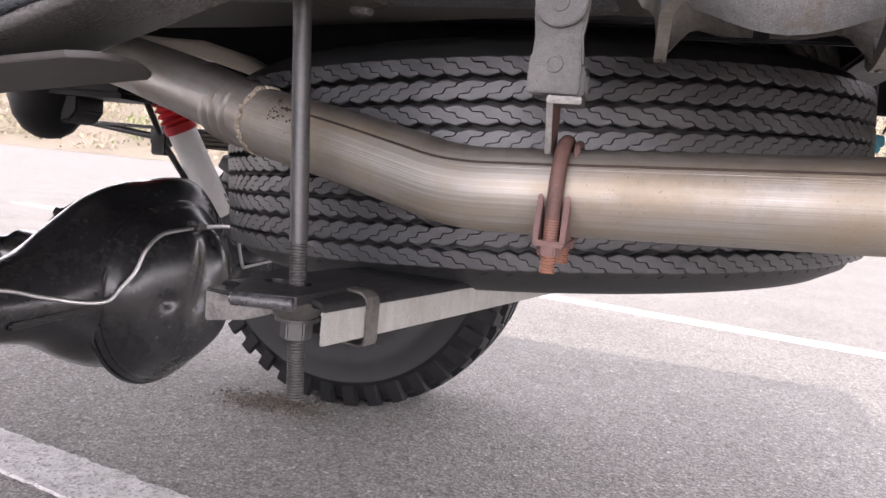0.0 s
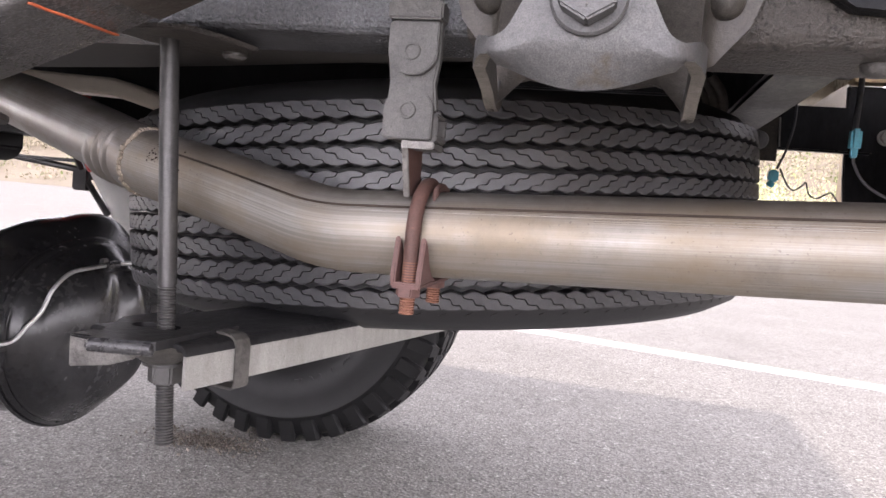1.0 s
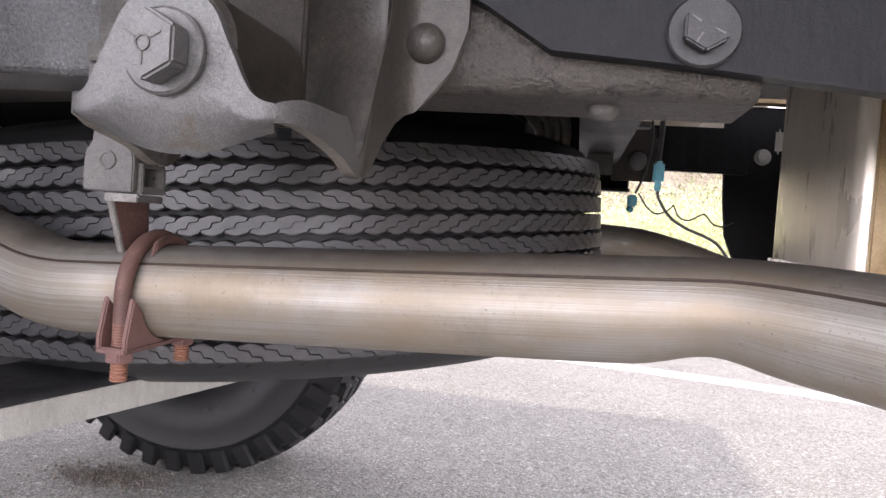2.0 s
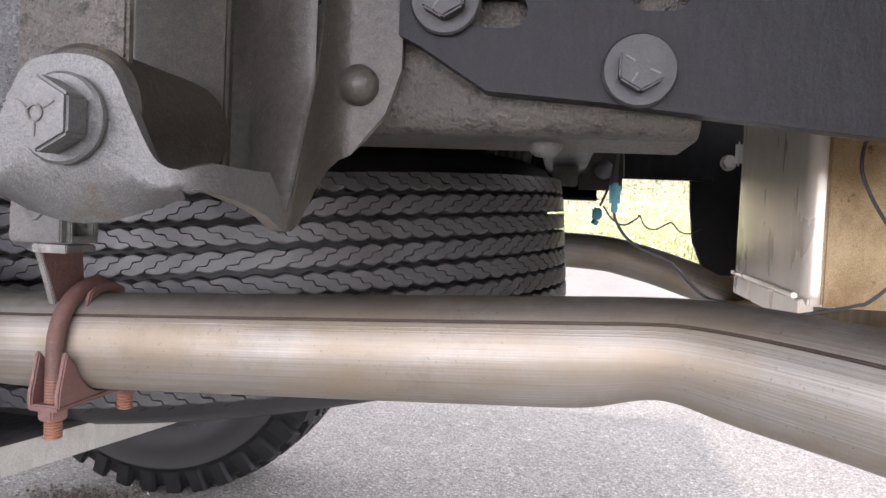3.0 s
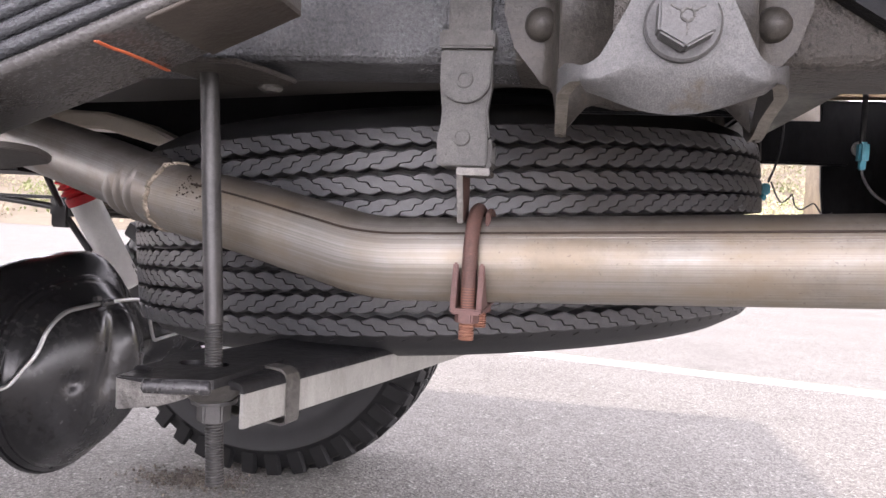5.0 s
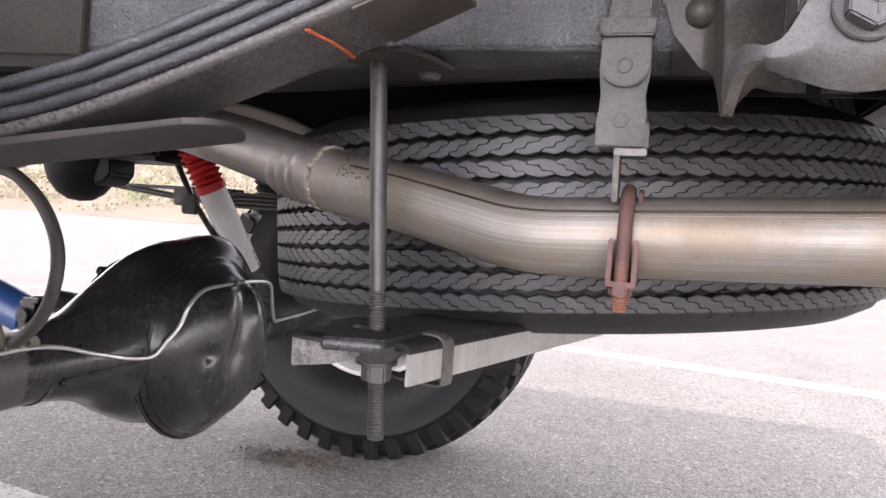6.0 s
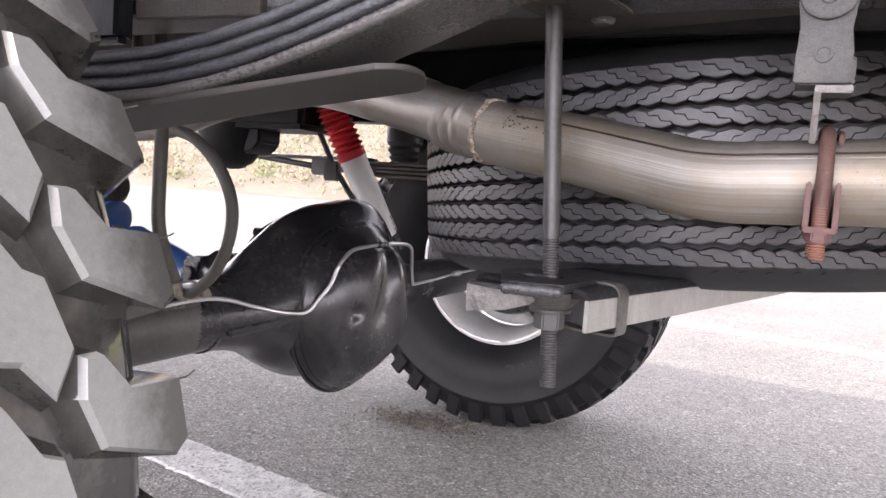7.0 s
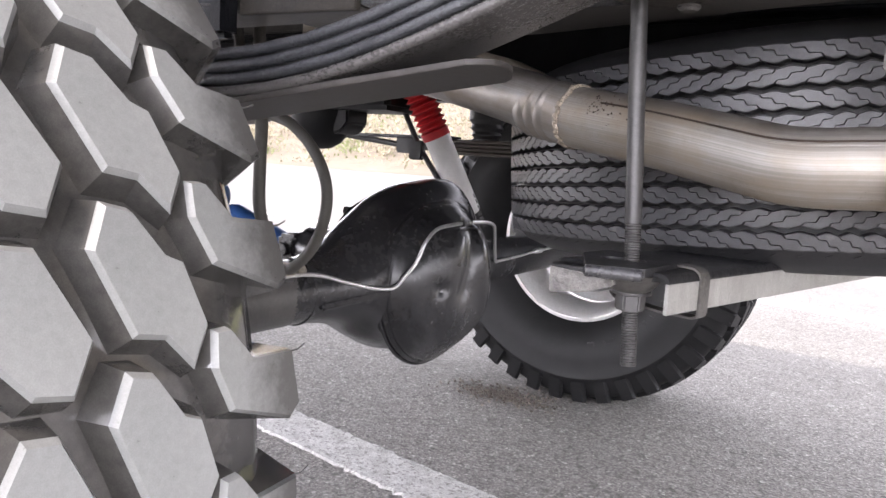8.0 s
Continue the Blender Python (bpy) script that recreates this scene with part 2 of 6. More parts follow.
ASPHALT = asphalt_material()
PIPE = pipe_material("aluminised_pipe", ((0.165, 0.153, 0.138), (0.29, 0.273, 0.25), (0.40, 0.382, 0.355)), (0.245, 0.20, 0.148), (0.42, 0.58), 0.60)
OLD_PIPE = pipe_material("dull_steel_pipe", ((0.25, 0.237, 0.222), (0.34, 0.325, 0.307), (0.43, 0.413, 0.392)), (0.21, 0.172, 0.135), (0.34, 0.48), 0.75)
LINE = surface("road_paint", (0.42, 0.42, 0.405), (0.72, 0.715, 0.695), (0.7, 0.85), big=22, fine=150, relief=0.9, depth=0.003, spot=(0.27, 0.262, 0.248), spot_scale=120, spot_at=0.53, grit=0.3)
SOIL = surface("dry_soil", (0.19, 0.16, 0.12), (0.28, 0.24, 0.185), (0.9, 0.95), big=0.3, fine=4, relief=0.4, depth=0.05, grit=0.0)
SPARE_RUBBER = surface("ribbed_tyre_rubber", (0.034, 0.034, 0.036), (0.068, 0.068, 0.071), (0.28, 0.45), big=9, fine=260, relief=0.15, spot=(0.125, 0.125, 0.125), spot_scale=35, spot_at=0.66)
WALL_RUBBER = surface("sidewall_rubber", (0.011, 0.011, 0.012), (0.023, 0.023, 0.024), (0.42, 0.58), big=7, fine=220, relief=0.1, spot=(0.05, 0.046, 0.040), spot_scale=40, spot_at=0.69, spec=0.4)
MUD_RUBBER = surface("mud_tyre_rubber", (0.007, 0.007, 0.0075), (0.015, 0.015, 0.0155), (0.42, 0.58), big=12, fine=300, relief=0.15, depth=0.0006, spot=(0.06, 0.056, 0.05), spot_scale=70, spot_at=0.69, spec=0.20)
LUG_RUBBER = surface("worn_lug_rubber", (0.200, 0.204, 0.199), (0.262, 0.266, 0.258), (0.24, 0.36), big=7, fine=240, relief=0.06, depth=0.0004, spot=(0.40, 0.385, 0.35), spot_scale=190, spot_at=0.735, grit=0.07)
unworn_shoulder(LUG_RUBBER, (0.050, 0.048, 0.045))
AXLE_BLACK = surface("axle_black_paint", (0.011, 0.011, 0.012), (0.024, 0.024, 0.025), (0.17, 0.32), big=8, fine=90, relief=0.08, spot=(0.05, 0.042, 0.034), spot_scale=40, spot_at=0.66, grit=0.15)
SPRING_BLACK = surface("spring_black_paint", (0.034, 0.036, 0.040), (0.080, 0.084, 0.091), (0.12, 0.26), big=16, fine=620, relief=0.9, depth=0.0013, stretch=(0.6, 1, 1), spot=(0.10, 0.07, 0.05), spot_scale=36, spot_at=0.72, spec=0.75)
FRAME_GREY = surface("frame_undercoat", (0.050, 0.048, 0.046), (0.12, 0.115, 0.107), (0.40, 0.62), big=22, fine=150, relief=0.8, depth=0.003, spot=(0.10, 0.055, 0.03), spot_scale=35, spot_at=0.67, spec=0.4, grit=0.25)
# Base lifted from black to blue-grey, so the tone holds the sky's reflection.
FRAME_GLOSS = surface("frame_glossy_undercoat", (0.075, 0.078, 0.083), (0.185, 0.190, 0.198), (0.16, 0.30), big=14, fine=420, relief=1.0, depth=0.0040, spot=(0.09, 0.055, 0.032), spot_scale=30, spot_at=0.70, spec=0.8)
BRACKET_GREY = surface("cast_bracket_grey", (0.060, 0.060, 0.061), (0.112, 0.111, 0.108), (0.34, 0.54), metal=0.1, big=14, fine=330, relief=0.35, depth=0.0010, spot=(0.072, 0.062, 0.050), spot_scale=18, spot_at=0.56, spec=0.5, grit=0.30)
STRAP_GREY = surface("dusty_rubber_strap", (0.075, 0.074, 0.072), (0.135, 0.132, 0.126), (0.6, 0.8), big=30, fine=320, relief=0.45, depth=0.0012, spot=(0.045, 0.040, 0.036), spot_scale=60, spot_at=0.64, spec=0.4, grit=0.22)
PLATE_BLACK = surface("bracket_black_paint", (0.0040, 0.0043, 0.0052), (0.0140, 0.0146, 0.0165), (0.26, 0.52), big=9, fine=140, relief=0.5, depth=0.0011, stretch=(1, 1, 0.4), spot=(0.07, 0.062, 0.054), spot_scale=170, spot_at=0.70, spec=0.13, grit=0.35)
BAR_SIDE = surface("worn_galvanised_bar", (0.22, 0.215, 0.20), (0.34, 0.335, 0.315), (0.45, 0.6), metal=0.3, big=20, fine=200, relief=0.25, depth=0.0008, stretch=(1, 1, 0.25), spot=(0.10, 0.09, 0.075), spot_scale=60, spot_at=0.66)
# Near-black tone for the bar's top faces; the flanges are pale grey.
BAR_TOP = surface("black_bar_top", (0.008, 0.008, 0.009), (0.020, 0.020, 0.021), (0.30, 0.50), big=16, fine=150, relief=0.5, depth=0.0015, spot=(0.10, 0.085, 0.07), spot_scale=50, spot_at=0.69, spec=0.35)
ROD_STEEL = surface("dark_rod_steel", (0.045, 0.044, 0.044), (0.085, 0.083, 0.081), (0.36, 0.52), metal=0.4, big=25, fine=250, relief=0.2, depth=0.0006, spot=(0.10, 0.065, 0.04), spot_scale=45, spot_at=0.68, spec=0.45, grit=0.15)
RUST_RED = surface("red_oxide_clamp", (0.092, 0.047, 0.041), (0.155, 0.079, 0.069), (0.55, 0.75), big=25, fine=320, relief=0.4, depth=0.0008, spot=(0.22, 0.11, 0.08), spot_scale=80, spot_at=0.66)
RUST_THREAD = surface("orange_rust_thread", (0.16, 0.070, 0.045), (0.25, 0.112, 0.073), (0.7, 0.9), big=60, fine=500, relief=0.5, depth=0.0006)
RUST_BROWN = surface("brown_rust", (0.070, 0.036, 0.030), (0.12, 0.060, 0.048), (0.6, 0.8), big=35, fine=260, relief=0.5, depth=0.0015, spot=(0.20, 0.10, 0.055), spot_scale=90, spot_at=0.66)
DIRTY_BROWN = surface("dirty_brown_steel", (0.016, 0.014, 0.012), (0.042, 0.036, 0.029), (0.5, 0.7), big=30, fine=240, relief=0.5, depth=0.0012, spot=(0.12, 0.085, 0.055), spot_scale=45, spot_at=0.66, spec=0.3, grit=0.4)
RUST_EDGE = surface("worn_leaf_end", (0.046, 0.038, 0.032), (0.088, 0.074, 0.062), (0.35, 0.55), big=20, fine=200, relief=0.5, depth=0.0015, spot=(0.22, 0.085, 0.035), spot_scale=30, spot_at=0.63, spec=0.45, grit=0.3)
BRAKE_LINE = surface("nickel_brake_line", (0.42, 0.42, 0.41), (0.58, 0.58, 0.57), (0.3, 0.42), metal=0.8, big=30, fine=200, relief=0.05)
HOSE = surface("hose_rubber", (0.055, 0.052, 0.045), (0.09, 0.085, 0.075), (0.5, 0.7), big=20, fine=250, relief=0.2)
RED_BOOT = surface("red_boot_rubber", (0.45, 0.012, 0.018), (0.62, 0.03, 0.035), (0.35, 0.5), big=30, fine=200, relief=0.05)
SHOCK_WHITE = surface("white_shock_paint", (0.66, 0.66, 0.64), (0.80, 0.80, 0.78), (0.3, 0.42), big=10, fine=120, relief=0.03)
SHOCK_BLUE = surface("blue_shock_paint", (0.012, 0.05, 0.16), (0.025, 0.085, 0.24), (0.3, 0.45), big=12, fine=150, relief=0.05)
BRASS = surface("dull_brass_fitting", (0.13, 0.112, 0.088), (0.29, 0.262, 0.215), (0.4, 0.55), metal=0.3, big=60, fine=300, relief=0.4, depth=0.0008, spot=(0.07, 0.035, 0.025), spot_scale=70, spot_at=0.58)
RIM_STEEL = surface("bright_steel_rim", (0.50, 0.49, 0.475), (0.66, 0.65, 0.635), (0.28, 0.42), metal=0.35, big=10, fine=150, relief=0.03, spot=(0.30, 0.26, 0.22), spot_scale=30, spot_at=0.74, grit=0.06)
DARK_RIM = surface("dark_steel_wheel", (0.02, 0.02, 0.021), (0.04, 0.04, 0.04), (0.4, 0.55), metal=0.2, relief=0.1)
BUMPER_ALU = surface("stained_aluminium", (0.56, 0.505, 0.43), (0.80, 0.735, 0.64), (0.22, 0.40), metal=0.25, big=9, fine=34, relief=0.10, stretch=(1, 1, 0.4), spot=(0.26, 0.20, 0.13), spot_scale=24, spot_at=0.69, grit=0.08)
BUMPER_TAN = surface("stained_bumper_inside", (0.20, 0.125, 0.052), (0.50, 0.385, 0.235), (0.34, 0.55), metal=0.3, big=13, fine=45, relief=0.2, stretch=(1, 1, 0.6), spot=(0.11, 0.060, 0.028), spot_scale=70, spot_at=0.62, grit=0.25)
BODY_TAN = surface("tan_body_paint", (0.66, 0.60, 0.51), (0.80, 0.74, 0.65), (0.3, 0.45), big=5, fine=60, relief=0.05, spot=(0.20, 0.13, 0.08), spot_scale=18, spot_at=0.70)
BED_DARK = surface("bed_underside", (0.028, 0.027, 0.027), (0.060, 0.056, 0.053), (0.6, 0.8), big=4, fine=50, relief=0.4, depth=0.003, spot=(0.09, 0.052, 0.03), spot_scale=14, spot_at=0.68)
BODY_PAINT = surface("body_side_paint", (0.45, 0.40, 0.32), (0.52, 0.47, 0.38), (0.25, 0.35), big=2, fine=40, relief=0.0)
FRAME_PALE = surface("pale_chipped_paint", (0.26, 0.25, 0.23), (0.42, 0.41, 0.38), (0.4, 0.6), big=12, fine=120, relief=0.3, spot=(0.16, 0.06, 0.04), spot_scale=26, spot_at=0.58)
FLAKY = surface("flaking_rail_undercoat", (0.040, 0.036, 0.032), (0.088, 0.079, 0.070), (0.40, 0.62), big=26, fine=330, relief=0.9, depth=0.0030, spot=(0.020, 0.018, 0.016), spot_scale=130, spot_at=0.56, spec=0.4, grit=0.32)
GUSSET = surface("dusty_grey_sheet", (0.060, 0.057, 0.055), (0.11, 0.105, 0.10), (0.45, 0.65), big=7, fine=160, relief=0.25, depth=0.001, spot=(0.15, 0.135, 0.115), spot_scale=70, spot_at=0.70, spec=0.35)
BAND_STEEL = surface("dark_band_steel", (0.050, 0.048, 0.045), (0.125, 0.119, 0.110), (0.32, 0.48), metal=0.4, big=40, fine=220, relief=0.3, depth=0.0008)
CURL = surface("worn_rolled_edge", (0.016, 0.016, 0.018), (0.05, 0.05, 0.052), (0.18, 0.34), big=60, fine=300, relief=0.6, depth=0.0014, spot=(0.26, 0.25, 0.235), spot_scale=140, spot_at=0.60)
BAR_END = surface("worn_dark_bar_end", (0.11, 0.106, 0.10), (0.24, 0.23, 0.215), (0.36, 0.54), metal=0.3, big=40, fine=170, relief=0.9, depth=0.0022, spot=(0.04, 0.036, 0.032), spot_scale=70, spot_at=0.62)
BOLT_DARK = surface("dark_bolt_steel", (0.017, 0.017, 0.018), (0.040, 0.040, 0.041), (0.25, 0.42), metal=0.1, big=40, fine=200, relief=0.3, depth=0.0006, spot=(0.13, 0.12, 0.11), spot_scale=110, spot_at=0.66, spec=0.25)
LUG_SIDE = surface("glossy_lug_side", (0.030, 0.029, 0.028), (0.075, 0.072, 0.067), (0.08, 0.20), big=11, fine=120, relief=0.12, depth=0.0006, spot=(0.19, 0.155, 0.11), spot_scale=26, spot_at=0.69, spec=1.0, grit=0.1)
WORN_LIP = surface("worn_sheet_edge", (0.10, 0.092, 0.080), (0.24, 0.225, 0.20), (0.28, 0.48), metal=0.4, big=50, fine=260, relief=0.5, depth=0.001, spot=(0.42, 0.40, 0.36), spot_scale=160, spot_at=0.64)
WING_DARK = surface("darkened_grimy_steel", (0.026, 0.0240, 0.0215), (0.070, 0.063, 0.055), (0.30, 0.50), metal=0.1, big=13, fine=260, relief=0.5, depth=0.0010, spot=(0.11, 0.085, 0.060), spot_scale=26, spot_at=0.64, spec=0.35, grit=0.3)
# Lowest leaf: paler than the other leaves, ground bounce put into its colour.
LEAF_LIT = surface("ground_lit_main_leaf", (0.064, 0.061, 0.059), (0.122, 0.116, 0.111), (0.20, 0.36), big=9, fine=560, relief=0.6, depth=0.001, stretch=(0.6, 1, 1), spot=(0.10, 0.065, 0.045), spot_scale=30, spot_at=0.68, spec=0.6)
SLEEVE = surface("dull_ribbed_metal", (0.10, 0.095, 0.088), (0.20, 0.19, 0.175), (0.25, 0.4), metal=0.6, big=20, fine=150, relief=0.2)
OVERLOAD = surface("dusty_black_leaf", (0.046, 0.042, 0.039), (0.078, 0.072, 0.067), (0.42, 0.60), big=9, fine=260, relief=0.3, depth=0.001, spot=(0.12, 0.10, 0.08), spot_scale=60, spot_at=0.72, spec=0.35)
TUBE_DUSTY = surface("dusty_axle_tube", (0.030, 0.0285, 0.027), (0.066, 0.062, 0.058), (0.26, 0.46), big=14, fine=160, relief=0.2, spot=(0.11, 0.07, 0.05), spot_scale=22, spot_at=0.68)
TEAL = surface("teal_plastic", (0.02, 0.20, 0.27), (0.04, 0.30, 0.38), (0.35, 0.5), big=40, fine=300, relief=0.05)
WIRE = surface("dark_wire", (0.03, 0.032, 0.036), (0.06, 0.062, 0.068), (0.4, 0.6), big=40, fine=300, relief=0.05)
ORANGE_WIRE = surface("orange_wire", (0.55, 0.10, 0.04), (0.68, 0.17, 0.07), (0.4, 0.6), big=40, fine=300, relief=0.05)
ZINC = surface("zinc_bolt", (0.30, 0.30, 0.29), (0.46, 0.46, 0.44), (0.35, 0.5), metal=0.5, big=50, fine=300, relief=0.2, depth=0.0005, spot=(0.12, 0.10, 0.08), spot_scale=90, spot_at=0.64)
WELD = surface("weld_bead", (0.20, 0.165, 0.125), (0.40, 0.34, 0.27), (0.4, 0.6), metal=0.2, big=60, fine=300, relief=0.9, depth=0.002, spot=(0.10, 0.07, 0.05), spot_scale=130, spot_at=0.58)
SEAM = surface("pipe_seam", (0.035, 0.026, 0.02), (0.07, 0.05, 0.038), (0.4, 0.6), metal=0.6, big=30, fine=200, relief=0.1)

# ---------------------------------------------------------------- ground
bm = bmesh.new()
for q in ((-900, -900), (900, -900), (900, 900), (-900, 900)):
    bm.verts.new((q[0], q[1], 0))
bm.faces.new(bm.verts)
solo("ground", bm, ASPHALT, "worn light grey asphalt with coarse stone chips", "ground", kind="structure")


def painted_line(a, b, width, label):
    a, b = Vector((*a, 0)), Vector((*b, 0))
    side = (b - a).normalized().cross(Vector((0, 0, 1))) * width / 2
    n = 700
    bm2 = bmesh.new()
    rows = []
    for i in range(n + 1):
        p = a.lerp(b, i / n)
        j = [0.010 * noise.noise((i * 0.9, k, 2)) + 0.006 * noise.noise((i * 0.21, k, 5)) for k in (0, 9)]
        one, two = p + side * (1 + j[0] / width * 2), p - side * (1 + j[1] / width * 2)
        rows.append([bm2.verts.new(q + Vector((0, 0, h))) for q, h in ((one + side * 0.07, 0.0), (one, 0.004), (two, 0.004), (two - side * 0.07, 0.0))])
    for r0, r1 in zip(rows, rows[1:]):
        for k in range(3):
            bm2.faces.new((r0[k], r0[k + 1], r1[k + 1], r1[k]))
    return solo("parking_line", bm2, LINE, label, "road marking", kind="structure")


painted_line((-7.0, 2.10), (1.6, 0.80), 0.125, "worn white painted parking line on asphalt")
painted_line((-5.5, 5.35), (9.0, 2.05), 0.15, "white painted parking line on sunlit asphalt")

# verge beyond the road
bm = bmesh.new()
cols = 60
rows = []
for j, (y, z) in enumerate(((27, 0.01), (28.5, 0.20), (33, 1.2), (45, 4.2), (80, 11.0), (400, 45.0))):
    rows.append([bm.verts.new((-220 + 440 * i / cols, y + (noise.noise((i * 0.7, j, 0)) * 1.2 if j < 3 else 0), z + abs(noise.noise((i * 0.5, j * 2.0, 3))) * 0.25 * j)) for i in range(cols + 1)])
for r0, r1 in zip(rows, rows[1:]):
    for i in range(cols):
        bm.faces.new((r0[i], r0[i + 1], r1[i + 1], r1[i]))
solo("verge", bm, SOIL, "dry sandy verge beyond the road", "verge", kind="structure")


def scrub(name, seed, xr, yr, count, size, material, label, leaves=26, leaf=1.0):
    """Clumps of many small upright blades and leaves."""
    rnd = random.Random(seed)
    bm2 = bmesh.new()
    for _ in range(count):
        cx, cy = rnd.uniform(*xr), rnd.uniform(*yr)
        base = 0.0 if cy < 27.5 else max(0.1, (cy - 28) * 0.25)
        w, h = rnd.uniform(*size), rnd.uniform(*size) * 0.8
        for _ in range(leaves):
            a, rr = rnd.uniform(0, 6.283), abs(rnd.gauss(0, 0.4)) * w
            p = Vector((cx + rr * math.cos(a), cy + rr * math.sin(a), base + rnd.uniform(0, 1) * h * (1 - min(rr / w, 0.9) ** 2)))
            s = rnd.uniform(0.05, 0.15) * w * leaf
            d = Vector((rnd.uniform(-1, 1), rnd.uniform(-1, 1), rnd.uniform(0.2, 1.2))).normalized() * s
            e = d.cross(Vector((rnd.uniform(-1, 1), rnd.uniform(-1, 1), rnd.uniform(-1, 1)))).normalized() * s * 0.55
            vs = [bm2.verts.new(p + k) for k in (-d, e, d, -e)]
            bm2.faces.new(vs)
    return solo(name, bm2, material, label, "bushes", kind="stuff")


DRY = scrub_material("dry_scrub", [(0.0, (0.29, 0.25, 0.18)), (0.5, (0.34, 0.295, 0.215)), (0.8, (0.31, 0.285, 0.19)), (1.0, (0.26, 0.265, 0.16))])
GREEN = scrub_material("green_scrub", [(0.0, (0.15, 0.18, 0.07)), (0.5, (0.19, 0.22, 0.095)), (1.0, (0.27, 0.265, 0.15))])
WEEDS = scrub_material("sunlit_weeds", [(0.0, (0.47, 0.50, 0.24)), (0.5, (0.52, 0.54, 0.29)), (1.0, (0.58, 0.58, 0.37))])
scrub("dry_scrub", 5, (-75, 60), (28.5, 60), 1300, (0.9, 2.4), DRY, "dry tan desert bushes along the road", 95, 0.5)
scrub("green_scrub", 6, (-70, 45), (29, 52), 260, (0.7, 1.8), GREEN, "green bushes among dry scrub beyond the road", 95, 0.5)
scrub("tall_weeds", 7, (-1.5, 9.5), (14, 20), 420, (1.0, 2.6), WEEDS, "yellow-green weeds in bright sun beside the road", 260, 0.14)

# ---------------------------------------------------------------- truck body overhead (closes the place above)
bed = thing("truck_bed", (-0.7, 1.0, 0.93), "truck bed with dark dirty underside over the frame", "truck bed")
part("floor", box(-2.1, 0.70, 0.02, 2.02, 1.28, 1.30), BED_DARK, bed)
for xx in (-1.75, -1.2, -0.72, -0.28, 0.12, 0.50):
    part("crossmember", prism([(xx - 0.035, 1.28), (xx - 0.022, 1.20), (xx + 0.022, 1.20), (xx + 0.035, 1.28)], "y", 0.03, 2.0, 0.003), BED_DARK, bed)
# The near rear panel, out of view, hangs lower to block side light.
for ya, yb, zz in ((-0.05, 0.02, 1.16), (2.02, 2.09, 1.20)):
    part("side_panel", box(-0.20, 0.70, ya, yb, zz if ya < 0 else 0.90, 1.50, 0.01), BODY_PAINT, bed)
    part("side_panel", prism([(-2.1, 1.28), (-0.2, 1.28), (-0.2, 1.5), (-2.1, 1.5)], "y", ya, yb, 0.004), BODY_PAINT, bed)
for ya in (0.527, 1.375):
    part("sill", box(-2.1, 0.66, ya, ya + 0.063, 0.927, 1.28, 0.004), BED_DARK, bed)
part("sill_face", box(0.525, 0.659, 1.3705, 1.3745, 0.9185, 1.00, 0.001), DIRTY_BROWN, bed, "dirty brown sill face")
part("sill_lip", box(0.525, 0.659, 1.366, 1.400, 0.9115, 0.9182, 0.001), BUMPER_TAN, bed, "pale folded sill lip")
part("tailgate", box(0.66, 0.72, -0.04, 2.08, 1.0, 1.50, 0.01), BODY_PAINT, bed)
part("front_panel", box(-2.1, -2.05, 0.0, 2.04, 0.95, 1.50, 0.01), BODY_PAINT, bed)
part("brace", prism([(-0.80, 0.800), (-0.52, 0.786), (-0.455, 0.784), (-0.405, 0.772), (-0.345, 0.747), (-0.375, 0.742), (-0.415, 0.752), (-0.455, 0.762), (-0.54, 0.765), (-0.80, 0.775)], "y", 0.90, 0.94, 0.003), BODY_TAN, bed, "tan painted pressed brace")
part("rear_post", box(0.470, 0.516, 1.700, 1.715, 0.895, 1.282, 0.003), BODY_PAINT, bed, "tan painted rear post")
part("rear_gusset", prism([(0.505, 0.897), (0.566, 0.945), (0.64, 1.00), (0.64, 0.897)], "y", 1.606, 1.616, 0.002), BODY_TAN, bed, "pale tan gusset")
part("gusset_tie", box(0.60, 0.64, 1.606, 1.70, 0.985, 1.282, 0.002), BODY_PAINT, bed)
part("brace_post", box(-0.79, -0.75, 0.90, 0.94, 0.78, 1.28, 0.003), BODY_TAN, bed)
cab = thing("truck_cab", (-3.0, 1.0, 0.8), "tan pickup truck cab ahead of the bed", "truck cab")
part("shell", box(-4.4, -2.14, -0.02, 2.06, 0.92, 1.45, 0.06), BODY_PAINT, cab)
part("roof", box(-3.7, -2.2, 0.12, 1.92, 1.45, 1.98, 0.08), BODY_PAINT, cab)

# ---------------------------------------------------------------- frame rails and bumper
C_RAIL = [(0.0, 0.7705), (0.0010, 0.7665), (0.0040, 0.7632), (0.0085, 0.7618), (0.064, 0.7610), (0.064, 0.7665), (0.009, 0.7675), (0.006, 0.772), (0.006, 0.920), (0.064, 0.920), (0.064, 0.926), (0.0, 0.926)]


def frame_rail(y, inward, label):
    rail = thing("frame_rail", (-0.8, y, 0.75), label, "frame rail")
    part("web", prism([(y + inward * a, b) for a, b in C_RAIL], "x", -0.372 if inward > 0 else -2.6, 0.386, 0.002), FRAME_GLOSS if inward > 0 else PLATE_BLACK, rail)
    if inward > 0:
        part("front_web", prism([(y + inward * a, b) for a, b in C_RAIL], "x", -2.6, -0.3725, 0.002), WING_DARK, rail, "grimy dark front of the rail")
    part("top_strip", prism([(y + inward * 0.006, 0.9275), (y + inward * 0.062, 0.9275), (y + inward * 0.062, 0.9300), (y + inward * 0.006, 0.9300)], "x", -2.5, 0.38, 0.0005), BED_DARK, rail)
    return rail


